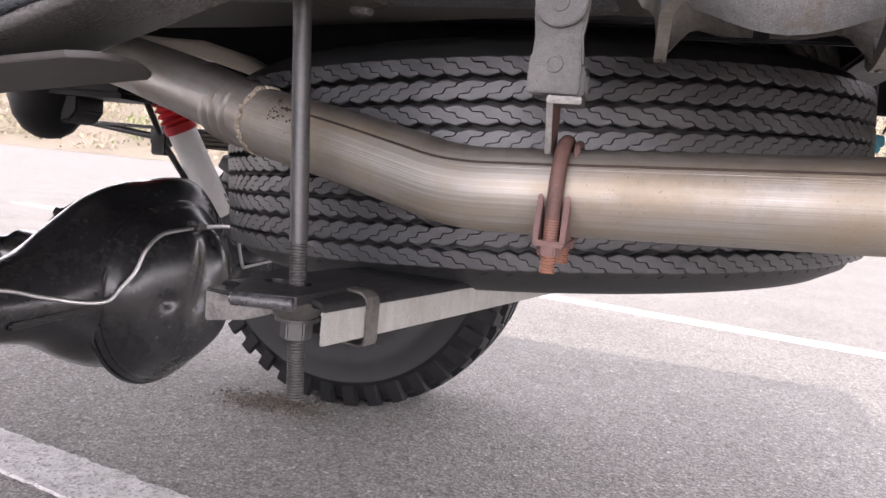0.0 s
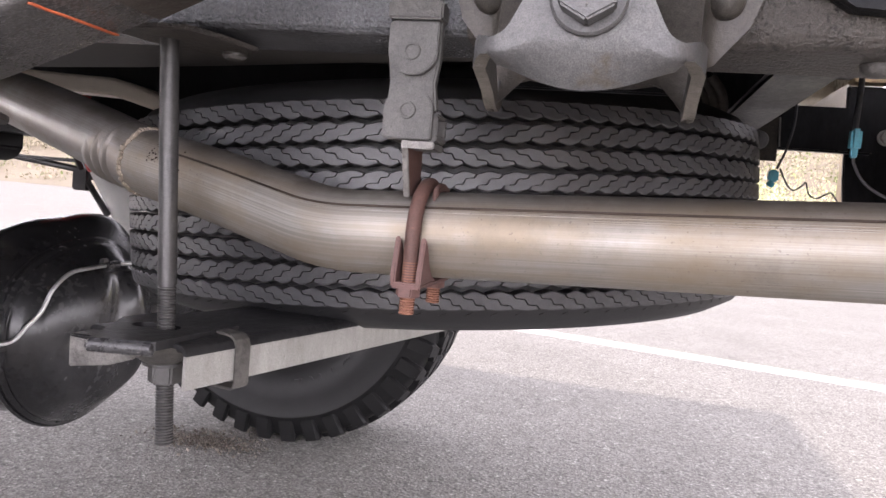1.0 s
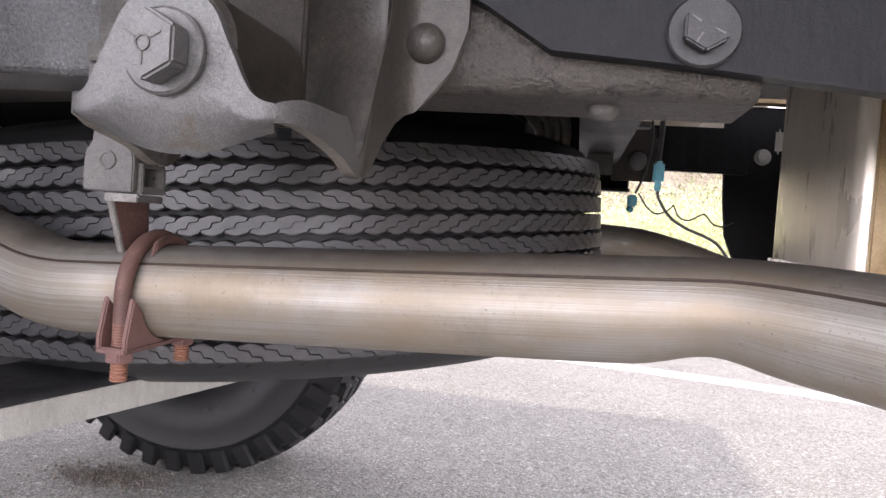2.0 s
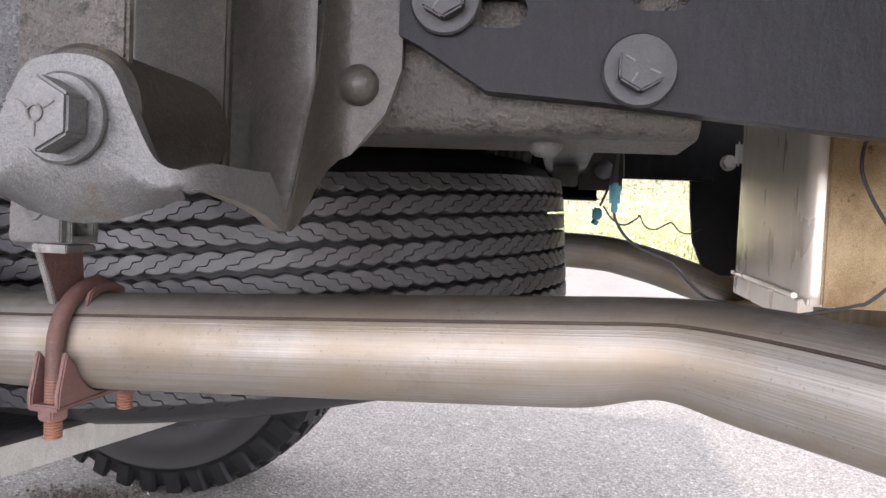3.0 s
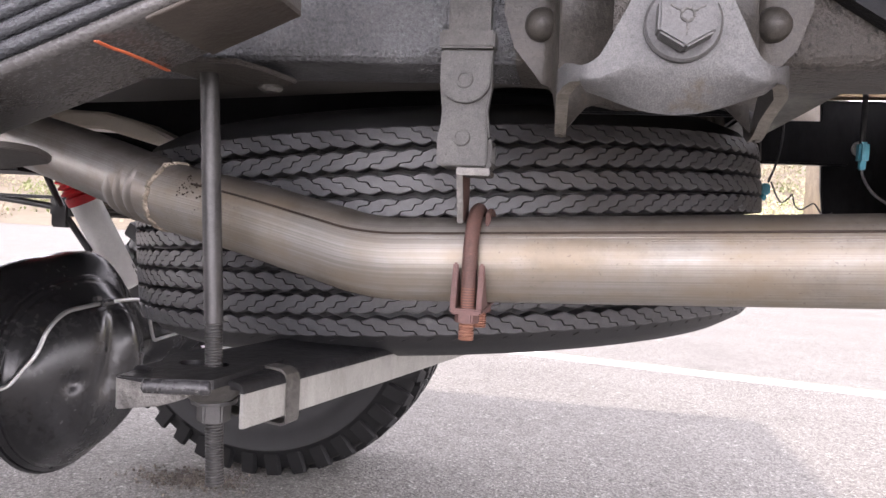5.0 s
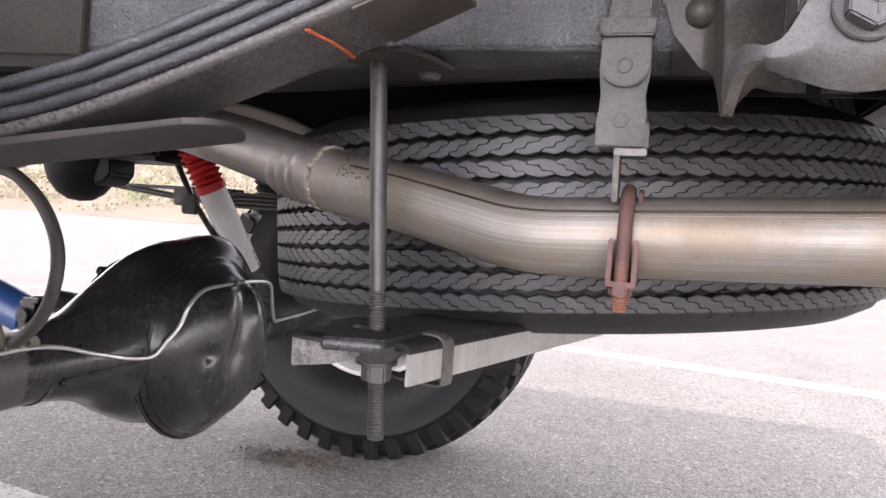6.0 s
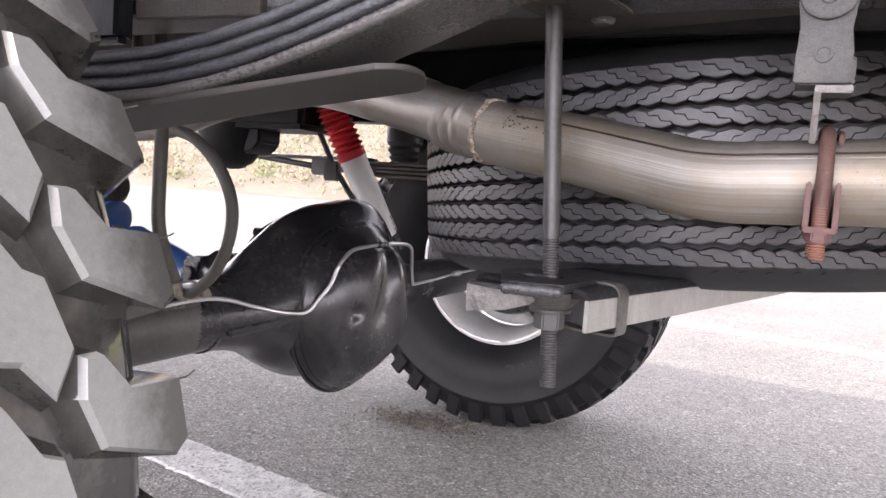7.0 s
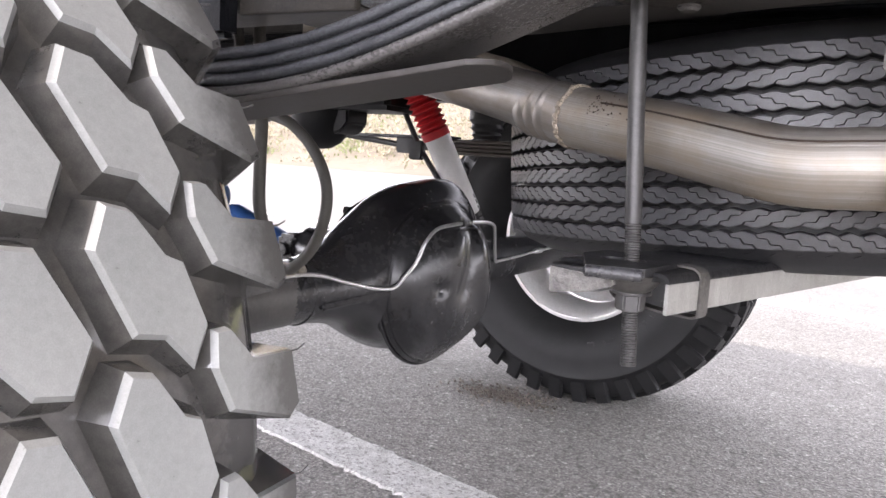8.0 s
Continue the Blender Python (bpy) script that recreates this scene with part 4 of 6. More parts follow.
def housing():
    secs = [(0.30, .044, .044, .044), (0.62, .044, .044, .044), (0.72, .045, .045, .046), (0.775, .053, .050, .055), (0.82, .068, .062, .066), (0.87, .102, .090, .074),
            (0.92, .133, .113, .078), (0.975, .151, .124, .080), (1.03, .157, .122, .080), (1.085, .162, .112, .078), (1.13, .156, .092, .073), (1.175, .116, .066, .062), (1.23, .062, .050, .049), (1.30, .044, .044, .044), (1.84, .044, .044, .044)]
    bm2 = bmesh.new()
    ys = [s[0] for s in secs]
    rings, n = [], 56
    ends = [secs[0]] + secs + [secs[-1]]
    dense = []
    for i in range(1, len(ends) - 2):
        p0, p1, p2, p3 = ends[i - 1:i + 3]
        for k in range(5):
            t = k / 5
            row = [p1[0] + (p2[0] - p1[0]) * t]
            for j in (1, 2, 3):
                m1, m2 = (p2[j] - p0[j]) / max(p2[0] - p0[0], 1e-6), (p3[j] - p1[j]) / max(p3[0] - p1[0], 1e-6)
                h = p2[0] - p1[0]
                row.append((2 * t ** 3 - 3 * t * t + 1) * p1[j] + (t ** 3 - 2 * t * t + t) * h * m1 + (3 * t * t - 2 * t ** 3) * p2[j] + (t ** 3 - t * t) * h * m2)
            dense.append(row)
    dense.append(list(secs[-1]))
    for y, up, dn, rx in dense:
        ring = []
        for k in range(n):
            q = 2 * math.pi * k / n
            c, s = math.cos(q), math.sin(q)
            ring.append(bm2.verts.new((-0.63 + rx * c, y, 0.435 + (up if s > 0 else dn) * s)))
        rings.append(ring)
    for a, b in zip(rings, rings[1:]):
        for k in range(n):
            bm2.faces.new((a[k], a[(k + 1) % n], b[(k + 1) % n], b[k]))
    bm2.faces.new(rings[0])
    bm2.faces.new(rings[-1])
    bmesh.ops.recalc_face_normals(bm2, faces=bm2.faces)
    return bm2


part("housing", housing(), AXLE_BLACK, axle, limit=60)
CY, CZ = 1.000, 0.440
turn_x = Matrix.Translation((0, CY, CZ)) @ Matrix.Rotation(radians(90), 4, "Y")
flange = lathe([(0.10, -0.585), (0.141, -0.585), (0.146, -0.580), (0.146, -0.566), (0.141, -0.562), (0.10, -0.562)], 64, turn_x, closed=True)


def upper(v):
    """The cover is flatter above its middle than below."""
    if v.co.z > CZ:
        v.co.z = CZ + (v.co.z - CZ) * (0.82 + 0.13 * min(max((v.co.y - CY) / 0.10, 0.0), 1.0))


for v in flange.verts:
    upper(v)
part("cover_flange", flange, AXLE_BLACK, axle)
for rr, xx in ((0.1475, -0.574), (0.1375, -0.560)):
    ridge = lathe([(rr + 0.0028 * math.cos(q), xx + 0.0028 * math.sin(q)) for q in (2 * math.pi * k / 8 for k in range(8))], 64, turn_x, closed=True)
    for v in ridge.verts:
        upper(v)
    part("flange_ridge", ridge, AXLE_BLACK, axle)
DOME = [(0.141, -0.566), (0.138, -0.556), (0.131, -0.548), (0.122, -0.538), (0.106, -0.520), (0.082, -0.508), (0.05, -0.501), (0.022, -0.4993), (0.0, -0.499)]
dome = lathe([(p.x, p.y) for p in smooth_line([(r, h, 0) for r, h in DOME], 5)], 96, turn_x)
for v in dome.verts:
    dy, dz = v.co.y - CY, v.co.z - CZ
    d = math.hypot(dy, dz)
    fade = max(0.0, 1 - (d / 0.128) ** 4)
    v.co.x += fade * (-0.016 * min(max(-dy - 0.01, 0) / 0.09, 1) + 0.009 * math.exp(-((dy - 0.055 + 0.2 * dz) / 0.022) ** 2) - 0.009 * math.exp(-((dy + 0.004 - 0.25 * dz) / 0.020) ** 2) * (1 if dz > -0.01 else math.exp(-((dz + 0.01) / 0.03) ** 2)))
    v.co.x -= 0.007 * math.exp(-((dy + 0.062) ** 2 + (dz + 0.009) ** 2) / 0.012 ** 2)
for v in dome.verts:
    upper(v)
cover = part("cover", dome, AXLE_BLACK, axle, limit=60)
for k in range(12):
    a = 2 * math.pi * (k + 0.5) / 12
    part("cover_bolt", hexagon((-0.563, CY + 0.1385 * math.cos(a), CZ + 0.1385 * math.sin(a) * (0.82 + 0.13 * max(math.cos(a), 0) if math.sin(a) > 0 else 1)), (1, 0, 0), 0.008, 0.003), AXLE_BLACK, axle)
nose = lathe([(0.0, 0.0), (0.106, -0.012), (0.1125, -0.006), (0.1125, 0.022), (0.092, 0.035), (0.070, 0.058), (0.048, 0.09), (0.042, 0.150), (0.0, 0.152)], 48, along((-0.672, 0.98, 0.445), (-1, 0, 0.06)))
part("carrier", nose, AXLE_BLACK, axle)
for k in range(12):
    a = 2 * math.pi * k / 12
    part("carrier_bolt", hexagon((-0.691, 0.98 + 0.1045 * math.cos(a), 0.446 + 0.1045 * math.sin(a)), (-1, 0, 0), 0.015, 0.011), AXLE_BLACK, axle)
for off in (0.0, -0.006):
    part("rib", tube(smooth_line([(-0.5810, 0.745, 0.4222 + off), (-0.5772, 0.77, 0.4238 + off), (-0.5720, 0.79, 0.4262 + off), (-0.5669, 0.81, 0.4280 + off), (-0.5626, 0.83, 0.4300 + off), (-0.5590, 0.85, 0.4312 + off), (-0.5555, 0.875, 0.4330 + off)], 4), 0.0022, 10), AXLE_BLACK, axle)
part("rib_web", tube(smooth_line([(-0.584, 0.742, 0.4190), (-0.5790, 0.77, 0.4208), (-0.5690, 0.81, 0.4250), (-0.5605, 0.85, 0.4282), (-0.557, 0.875, 0.430)], 4), 0.0038, 10), AXLE_BLACK, axle)
part("collar", lathe([(0.044, -0.006), (0.0475, -0.004), (0.0475, 0.004), (0.044, 0.006)], 40, along((-0.63, 0.735, 0.435), (0, 1, 0))), AXLE_BLACK, axle)
part("tube", cyl((-0.63, 0.30, 0.435), (-0.63, 0.731, 0.435), 0.0448, 48), TUBE_DUSTY, axle, "dusty grey axle tube")
part("spring_pad", box(-0.70, -0.56, 0.385, 0.485, 0.465, 0.648, 0.006), AXLE_BLACK, axle)
part("spring_pad", box(-0.70, -0.56, 1.55, 1.65, 0.465, 0.648, 0.006), AXLE_BLACK, axle)
pipe_pts = smooth_line([(-0.584, 0.56, 0.462), (-0.580, 0.70, 0.469), (-0.570, 0.783, 0.450), (-0.556, 0.825, 0.440), (-0.546, 0.858, 0.439), (-0.537, 0.873, 0.457), (-0.529, 0.888, 0.477), (-0.524, 0.900, 0.505), (-0.520, 0.925, 0.525), (-0.512, 0.956, 0.531), (-0.508, 0.992, 0.5335), (-0.508, 1.035, 0.533), (-0.511, 1.075, 0.530), (-0.515, 1.100, 0.523), (-0.522, 1.118, 0.508), (-0.534, 1.145, 0.480), (-0.545, 1.172, 0.456), (-0.555, 1.195, 0.449), (-0.570, 1.235, 0.445), (-0.580, 1.344, 0.445), (-0.582, 1.44, 0.449), (-0.582, 1.60, 0.452), (-0.60, 1.78, 0.45)], 6)
bl = thing("brake_line", (-0.56, 1.0, 0.45), "bright bent metal brake line along the axle", "brake line")
part("line", tube(pipe_pts, 0.0029, 10), BRAKE_LINE, bl)
part("clip", join(cyl((-0.508, 0.978, 0.5325), (-0.508, 1.004, 0.5335), 0.0055, 12), box(-0.515, -0.508, 0.972, 0.984, 0.530, 0.543, 0.001)), AXLE_BLACK, bl, "black line clip")
part("clip", cyl((-0.582, 1.43, 0.449), (-0.582, 1.46, 0.449), 0.006, 12), BRAKE_LINE, bl)

tee = thing("brake_tee", (-0.585, 0.67, 0.475), "dull brass brake tee fitting on the axle tube", "fitting")
part("body", box(-0.594, -0.576, 0.658, 0.684, 0.468, 0.486, 0.003), BRASS, tee)
part("nut", hexagon((-0.585, 0.690, 0.474), (0, 1, 0), 0.014, 0.014), BRASS, tee)
part("nut", hexagon((-0.578, 0.648, 0.480), (0, -0.4, 1), 0.015, 0.016), BRASS, tee)
part("bracket", box(-0.600, -0.592, 0.640, 0.70, 0.455, 0.475, 0.002), AXLE_BLACK, tee)
for nm, pts in (("a", [(-0.582, 0.650, 0.488), (-0.58, 0.636, 0.515), (-0.58, 0.619, 0.557), (-0.58, 0.617, 0.61), (-0.585, 0.622, 0.665), (-0.60, 0.63, 0.74), (-0.62, 0.64, 0.85)]),
                ("b", [(-0.580, 0.665, 0.480), (-0.548, 0.645, 0.487), (-0.504, 0.628, 0.516), (-0.478, 0.618, 0.553), (-0.477, 0.618, 0.592), (-0.508, 0.630, 0.629), (-0.559, 0.645, 0.659), (-0.614, 0.655, 0.676), (-0.66, 0.660, 0.72), (-0.68, 0.660, 0.85)])):
    hb = smooth_line(pts, 8)
    solo("brake_hose", tube(hb, 0.0075 if nm == "a" else 0.0066, 14), HOSE, "grey-black rubber brake hose looping above the axle", "hose", at=pts[0], group="brake hoses")

# ---------------------------------------------------------------- leaf spring and hanger


def pack_z(x):
    u = x + 0.22
    u = max(u, -0.204)
    return 0.6995 + 0.343 * u + (0.24 if u > 0 else 0.84) * u * u


def leaf(x0, x1, zf, t, y0, y1, steps=26, round_edge=0.46):
    """A curved leaf with rounded long edges."""
    bm2 = bmesh.new()
    c = t * round_edge
    arc2 = [radians(a) for a in (0, 30, 60, 90)]
    prof = [(y0 + c - c * math.cos(q), c - c * math.sin(q)) for q in arc2] + [(y1 - c + c * math.sin(q), c - c * math.cos(q)) for q in arc2]
    prof += [(y1 - c + c * math.cos(q), t - c + c * math.sin(q)) for q in arc2] + [(y0 + c - c * math.sin(q), t - c + c * math.cos(q)) for q in arc2]
    rings = []
    for i in range(steps + 1):
        x = x0 + (x1 - x0) * i / steps
        ring = []
        for y, h in prof:
            ring.append(bm2.verts.new((x, y, zf(x) + h)))
        rings.append(ring)
    n = len(prof)
    for a, b in zip(rings, rings[1:]):
        for k in range(n):
            bm2.faces.new((a[k], a[(k + 1) % n], b[(k + 1) % n], b[k]))
    bm2.faces.new(rings[0])
    bm2.faces.new(rings[-1])
    bmesh.ops.recalc_face_normals(bm2, faces=bm2.faces)
    return bm2


def rounded_leaf(x0, zf, t, y0, y1, tip, steps=30, across=12):
    """A flat leaf whose end is rounded in plan; tip holds (share of the width, x)."""
    def x_end(u):
        for (a, xa), (b, xb) in zip(tip, tip[1:]):
            if u <= b:
                return xa + (xb - xa) * (u - a) / (b - a)
        return tip[-1][1]
    bm2 = bmesh.new()
    low, high = [], []
    for i in range(steps + 1):
        rows = ([], [])
        for j in range(across + 1):
            u = j / across
            x = x0 + (x_end(u) - x0) * (1 - (1 - i / steps) ** 1.6)
            thick = t * (1.0 - 0.25 * max(0.0, (x + 0.30) / 0.13))
            for row, h in zip(rows, (0.0, thick)):
                row.append(bm2.verts.new((x, y0 + (y1 - y0) * u, zf(x) + h)))
        low.append(rows[0])
        high.append(rows[1])
    for i in range(steps):
        for j in range(across):
            bm2.faces.new((low[i][j], low[i][j + 1], low[i + 1][j + 1], low[i + 1][j]))
            bm2.faces.new((high[i][j], high[i + 1][j], high[i + 1][j + 1], high[i][j + 1]))
        for j in (0, across):
            bm2.faces.new((low[i][j], low[i + 1][j], high[i + 1][j], high[i][j]))
    for i in (0, steps):
        for j in range(across):
            bm2.faces.new((low[i][j], high[i][j], high[i][j + 1], low[i][j + 1]))
    bmesh.ops.recalc_face_normals(bm2, faces=bm2.faces)
    rim = [e for e in bm2.edges if len(e.link_faces) == 2 and e.calc_face_angle(0) > 1.0]
    bmesh.ops.bevel(bm2, geom=rim, offset=0.0006, segments=2, affect="EDGES")
    return bm2


LT = 0.0098
TIP = [(0.0, -0.181), (0.06, -0.174), (0.13, -0.169), (0.22, -0.1665), (0.35, -0.1658), (0.5, -0.1675), (0.62, -0.171), (0.74, -0.1755), (0.85, -0.180), (0.94, -0.184), (1.0, -0.190)]


def leaf_spring(y0, label):
    sp = thing("leaf_spring", (-0.645, y0 + 0.035, 0.62), label, "leaf spring", "leaf springs")
    if y0 > 1:
        for k in range(4):
            part("leaf", leaf(-0.955, 0.05, lambda x, k=k: 0.648 + k * LT + 0.28 * max(x + 0.60, 0) ** 2, LT - 0.0012, y0, y0 + 0.070), RUST_EDGE, sp, "brown dusty leaf")
        part("front_leaf", leaf(-1.35, -0.90, lambda x: 0.684 + 0.02 * (x + 1.2) ** 2, 0.008, y0, y0 + 0.06), SPRING_BLACK, sp)
        return sp
    for k, xe in enumerate((-0.030, 0.00, 0.05, 0.10)):
        part("leaf", leaf(-1.25, xe, lambda x, k=k: pack_z(abs(x + 0.645) - 0.645) + k * LT, LT - 0.0012, y0, y0 + 0.070), SPRING_BLACK if k else LEAF_LIT, sp)
    part("overload_leaf", rounded_leaf(-1.08, lambda x: 0.6862 + 0.130 * max(abs(x + 0.645) - 0.645 + 0.187, -0.42), 0.0050, y0 + 0.002, y0 + 0.078, TIP), OVERLOAD, sp, "flat overload leaf with a rounded end")
    part("rust_wrap", leaf(-0.080, -0.0290, lambda x: pack_z(x) - 0.0022, 0.0025, y0 + 0.002, y0 + 0.068, steps=6), RUST_EDGE, sp, "rusty worn leaf end")
    for xx in (-0.70, -0.59):
        part("u_bolt", tube(smooth_line([(xx, y0 - 0.008, 0.50), (xx, y0 - 0.008, 0.66), (xx, y0 + 0.035, 0.685), (xx, y0 + 0.078, 0.66), (xx, y0 + 0.078, 0.50)], 6), 0.007, 10), SPRING_BLACK, sp)
    return sp


near_spring = leaf_spring(0.400, "stack of black painted leaf springs beside the wheel")
far_spring = leaf_spring(1.56, "black leaf spring stack on the far side")
wire_run = [(-0.106, 0.4015, 0.7400), (-0.104, 0.411, 0.7392), (-0.1015, 0.421, 0.7388), (-0.102, 0.440, 0.7390), (-0.104, 0.455, 0.7395), (-0.107, 0.466, 0.7410)]
solo("orange_wire", join(*[tube(smooth_line([(x + o, y, min(z, pack_z(x) - 0.0008)) for x, y, z in wire_run], 8), 0.0006, 8) for o in (0.0, 0.0017)]), ORANGE_WIRE, "thin orange wires hooked under the leaf spring", "wire", at=(-0.104, 0.44, 0.739))

hanger = thing("spring_hanger", (0.162, 0.46, 0.76), "grey stamped steel leaf spring hanger on the rail", "spring hanger")
SIDE = [(0.2015, 0.3965, 0.7298, 0.7232), (0.2050, 0.4000, 0.7315, 0.7238), (0.2080, 0.4065, 0.733, 0.7232), (0.2110, 0.416, 0.7325, 0.7210), (0.2115, 0.432, 0.7325, 0.7182), (0.2118, 0.444, 0.733, 0.7155), (0.2120, 0.4495, 0.7285, 0.7132), (0.2122, 0.4540, 0.7240, 0.7116), (0.2122, 0.4580, 0.7195, 0.7104), (0.2122, 0.460, 0.7175, 0.7099),
        (0.2122, 0.467, 0.7262, 0.7095), (0.2126, 0.476, 0.7475, 0.7132), (0.2138, 0.490, 0.7805, 0.7270), (0.2160, 0.502, 0.86, 0.7385), (0.2190, 0.5095, 0.86, 0.7440), (0.2235, 0.5125, 0.86, 0.7465), (0.230, 0.513, 0.86, 0.755), (0.240, 0.513, 0.86, 0.767), (0.247, 0.513, 0.86, 0.788)]
MID = 0.1625
FACE = [(0.0, 0.7665), (0.008, 0.7657), (0.0145, 0.7632), (0.0185, 0.7585), (0.0215, 0.752), (0.0255, 0.744), (0.029, 0.737), (0.0320, 0.7325), (0.036, 0.7302), (0.041, 0.7293), (0.0445, 0.7275), (0.0450, 0.7250)]
RIM = [(0.0440, 0.7230), (0.036, 0.7205), (0.028, 0.7175), (0.020, 0.7145), (0.010, 0.7118), (0.0, 0.7108)]


FACE = [(p.x, p.y) for p in smooth_line([(a, z, 0) for a, z in FACE], 4)]
RIM = [(p.x, p.y) for p in smooth_line([(a, z, 0) for a, z in RIM], 4)]


def height_at(line, a):
    """The height of an outline, given as falling steps outwards, at the distance a from its middle."""
    pts = sorted(line)
    for (a0, z0), (a1, z1) in zip(pts, pts[1:]):
        if a0 <= a <= a1:
            return z0 + (z1 - z0) * (a - a0) / (a1 - a0)
    return pts[-1][1]


def hanger_sheet():
    """One bent sheet: flange, ear, face, ear, flange; the flanges take the second material."""
    rows_n = 16
    cols2 = [[(2 * MID - x, y, zb + (zt - zb) * r / rows_n) for r in range(rows_n + 1)] for x, y, zt, zb in reversed(SIDE)]
    for i in range(-36, 37):
        a = 0.036 * i / 36
        zt, zb = height_at(FACE, abs(a)), height_at(RIM, abs(a))
        cols2.append([(MID + a, 0.3915 + 0.0030 * (abs(a) / 0.036) ** 6 + 0.0100 * max(0.0, 1 - 2.6 * r / rows_n) ** 2, zb + (zt - zb) * r / rows_n) for r in range(rows_n + 1)])
    cols2 += [[(x, y, zb + (zt - zb) * r / rows_n) for r in range(rows_n + 1)] for x, y, zt, zb in SIDE]
    bm2 = bmesh.new()
    front = [[bm2.verts.new(p) for p in col2] for col2 in cols2]
    n2 = len(front)
    for a in range(n2 - 1):
        for r in range(rows_n):
            bm2.faces.new((front[a][r], front[a + 1][r], front[a + 1][r + 1], front[a][r + 1]))
    bm2.normal_update()
    back = [[bm2.verts.new(v.co - v.normal * 0.0056) for v in col2] for col2 in front]
    for a in range(n2 - 1):
        for r in range(rows_n):
            bm2.faces.new((back[a][r], back[a][r + 1], back[a + 1][r + 1], back[a + 1][r]))
        for r in (0, rows_n):
            bm2.faces.new((front[a][r], front[a + 1][r], back[a + 1][r], back[a][r])).material_index = 2 if r == 0 else 0
    for a in (0, n2 - 1):
        for r in range(rows_n):
            bm2.faces.new((front[a][r], front[a][r + 1], back[a][r + 1], back[a][r]))
    bmesh.ops.recalc_face_normals(bm2, faces=bm2.faces)
    # Faces behind y 0.470 take the darker steel: shade put into the colour.
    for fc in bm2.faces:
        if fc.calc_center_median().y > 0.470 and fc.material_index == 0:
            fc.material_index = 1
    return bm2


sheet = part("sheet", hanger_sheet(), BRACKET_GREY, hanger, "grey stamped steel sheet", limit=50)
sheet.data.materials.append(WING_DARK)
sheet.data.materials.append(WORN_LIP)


def pocket(side):
    """The concave inner wall of an ear, running from its ridge back to the plate behind the shackle."""
    bm2 = bmesh.new()
    plan = [(-0.0004, 0.10), (0.0010, 0.015), (0.0032, -0.02), (0.0065, 0.0), (0.011, 0.06), (0.016, 0.17), (0.021, 0.33), (0.026, 0.55), (0.031, 0.80), (0.036, 0.97), (0.046, 1.0)]
    grid = []
    for dx, s in plan:
        low = 0.7097 + min(1.3 * max(dx - 0.003, 0), 0.019)
        line = []
        for r in range(25):
            z = low + (0.86 - low) * (r / 24) ** 1.6
            ridge = 0.4600 + min(0.0285, max(0.0, z - 0.7097) * 0.42)
            x = 0.2124 - dx
            line.append(bm2.verts.new((x if side > 0 else 2 * MID - x, ridge + (0.4956 - ridge) * s, z)))
        grid.append(line)
    for a, b2 in zip(grid, grid[1:]):
        for r in range(24):
            bm2.faces.new((a[r], b2[r], b2[r + 1], a[r + 1]))
    bm2.normal_update()
    bmesh.ops.solidify(bm2, geom=bm2.faces[:], thickness=-0.0035 if side > 0 else 0.0035)
    bmesh.ops.recalc_face_normals(bm2, faces=bm2.faces)
    return bm2


# The inner walls carry the shade of the recess in their dark tone.
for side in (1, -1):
    part("pocket", pocket(side), WING_DARK, hanger, "grimy inner wall darkened as in shade", limit=60)
part("upper_plate", box(0.1365, 0.1780, 0.4005, 0.4055, 0.745, 0.90, 0.0012), FLAKY, hanger, "textured grey upper plate")
for xx in (0.2265, 0.1005):
    part("rivet", lathe([(0.0, 0.0), (0.0098, 0.0), (0.0098, 0.002), (0.0082, 0.0055), (0.005, 0.0082), (0.0, 0.0092)], 24, along((xx, 0.5125, 0.780), (0, -1, 0))), WING_DARK, hanger)
part("bushing", cyl((0.163, 0.3965, 0.7490), (0.163, 0.463, 0.7490), 0.0225, 40, 0.002), DIRTY_BROWN, hanger, "brown dirty bushing sleeve")
part("shackle", box(0.140, 0.1835, 0.4632, 0.4695, 0.730, 0.90, 0.0015), DIRTY_BROWN, hanger, "dark grimy shackle plate")
part("back_plate", box(0.112, 0.213, 0.496, 0.500, 0.727, 0.90, 0.001), PLATE_BLACK, hanger)
wash = part("washer", cyl((0.163, 0.3915, 0.745), (0.163, 0.3875, 0.745), 0.0152, 40, 0.001), BRACKET_GREY, hanger)
part("bolt_head", hexagon((0.163, 0.3875, 0.745), (0, -1, 0), 0.0215, 0.0105, 0.0010, 0.5236), BRACKET_GREY, wash, "grey hexagon bolt head")
part("head_mark", lathe([(0.0020, 0), (0.0029, 0), (0.0029, 0.0006), (0.0020, 0.0006)], 20, along((0.163, 0.3770, 0.745), (0, -1, 0)), closed=True), FRAME_GREY, wash)
for a in (0.5236, 2.618, 4.712):
    part("head_mark", moved(box(0.0032, 0.0075, -0.0004, 0.0004, -0.0004, 0.0003, 0.0), Matrix.Translation((0.163, 0.3770, 0.745)) @ Matrix.Rotation(-a, 4, "Y")), FRAME_GREY, wash)

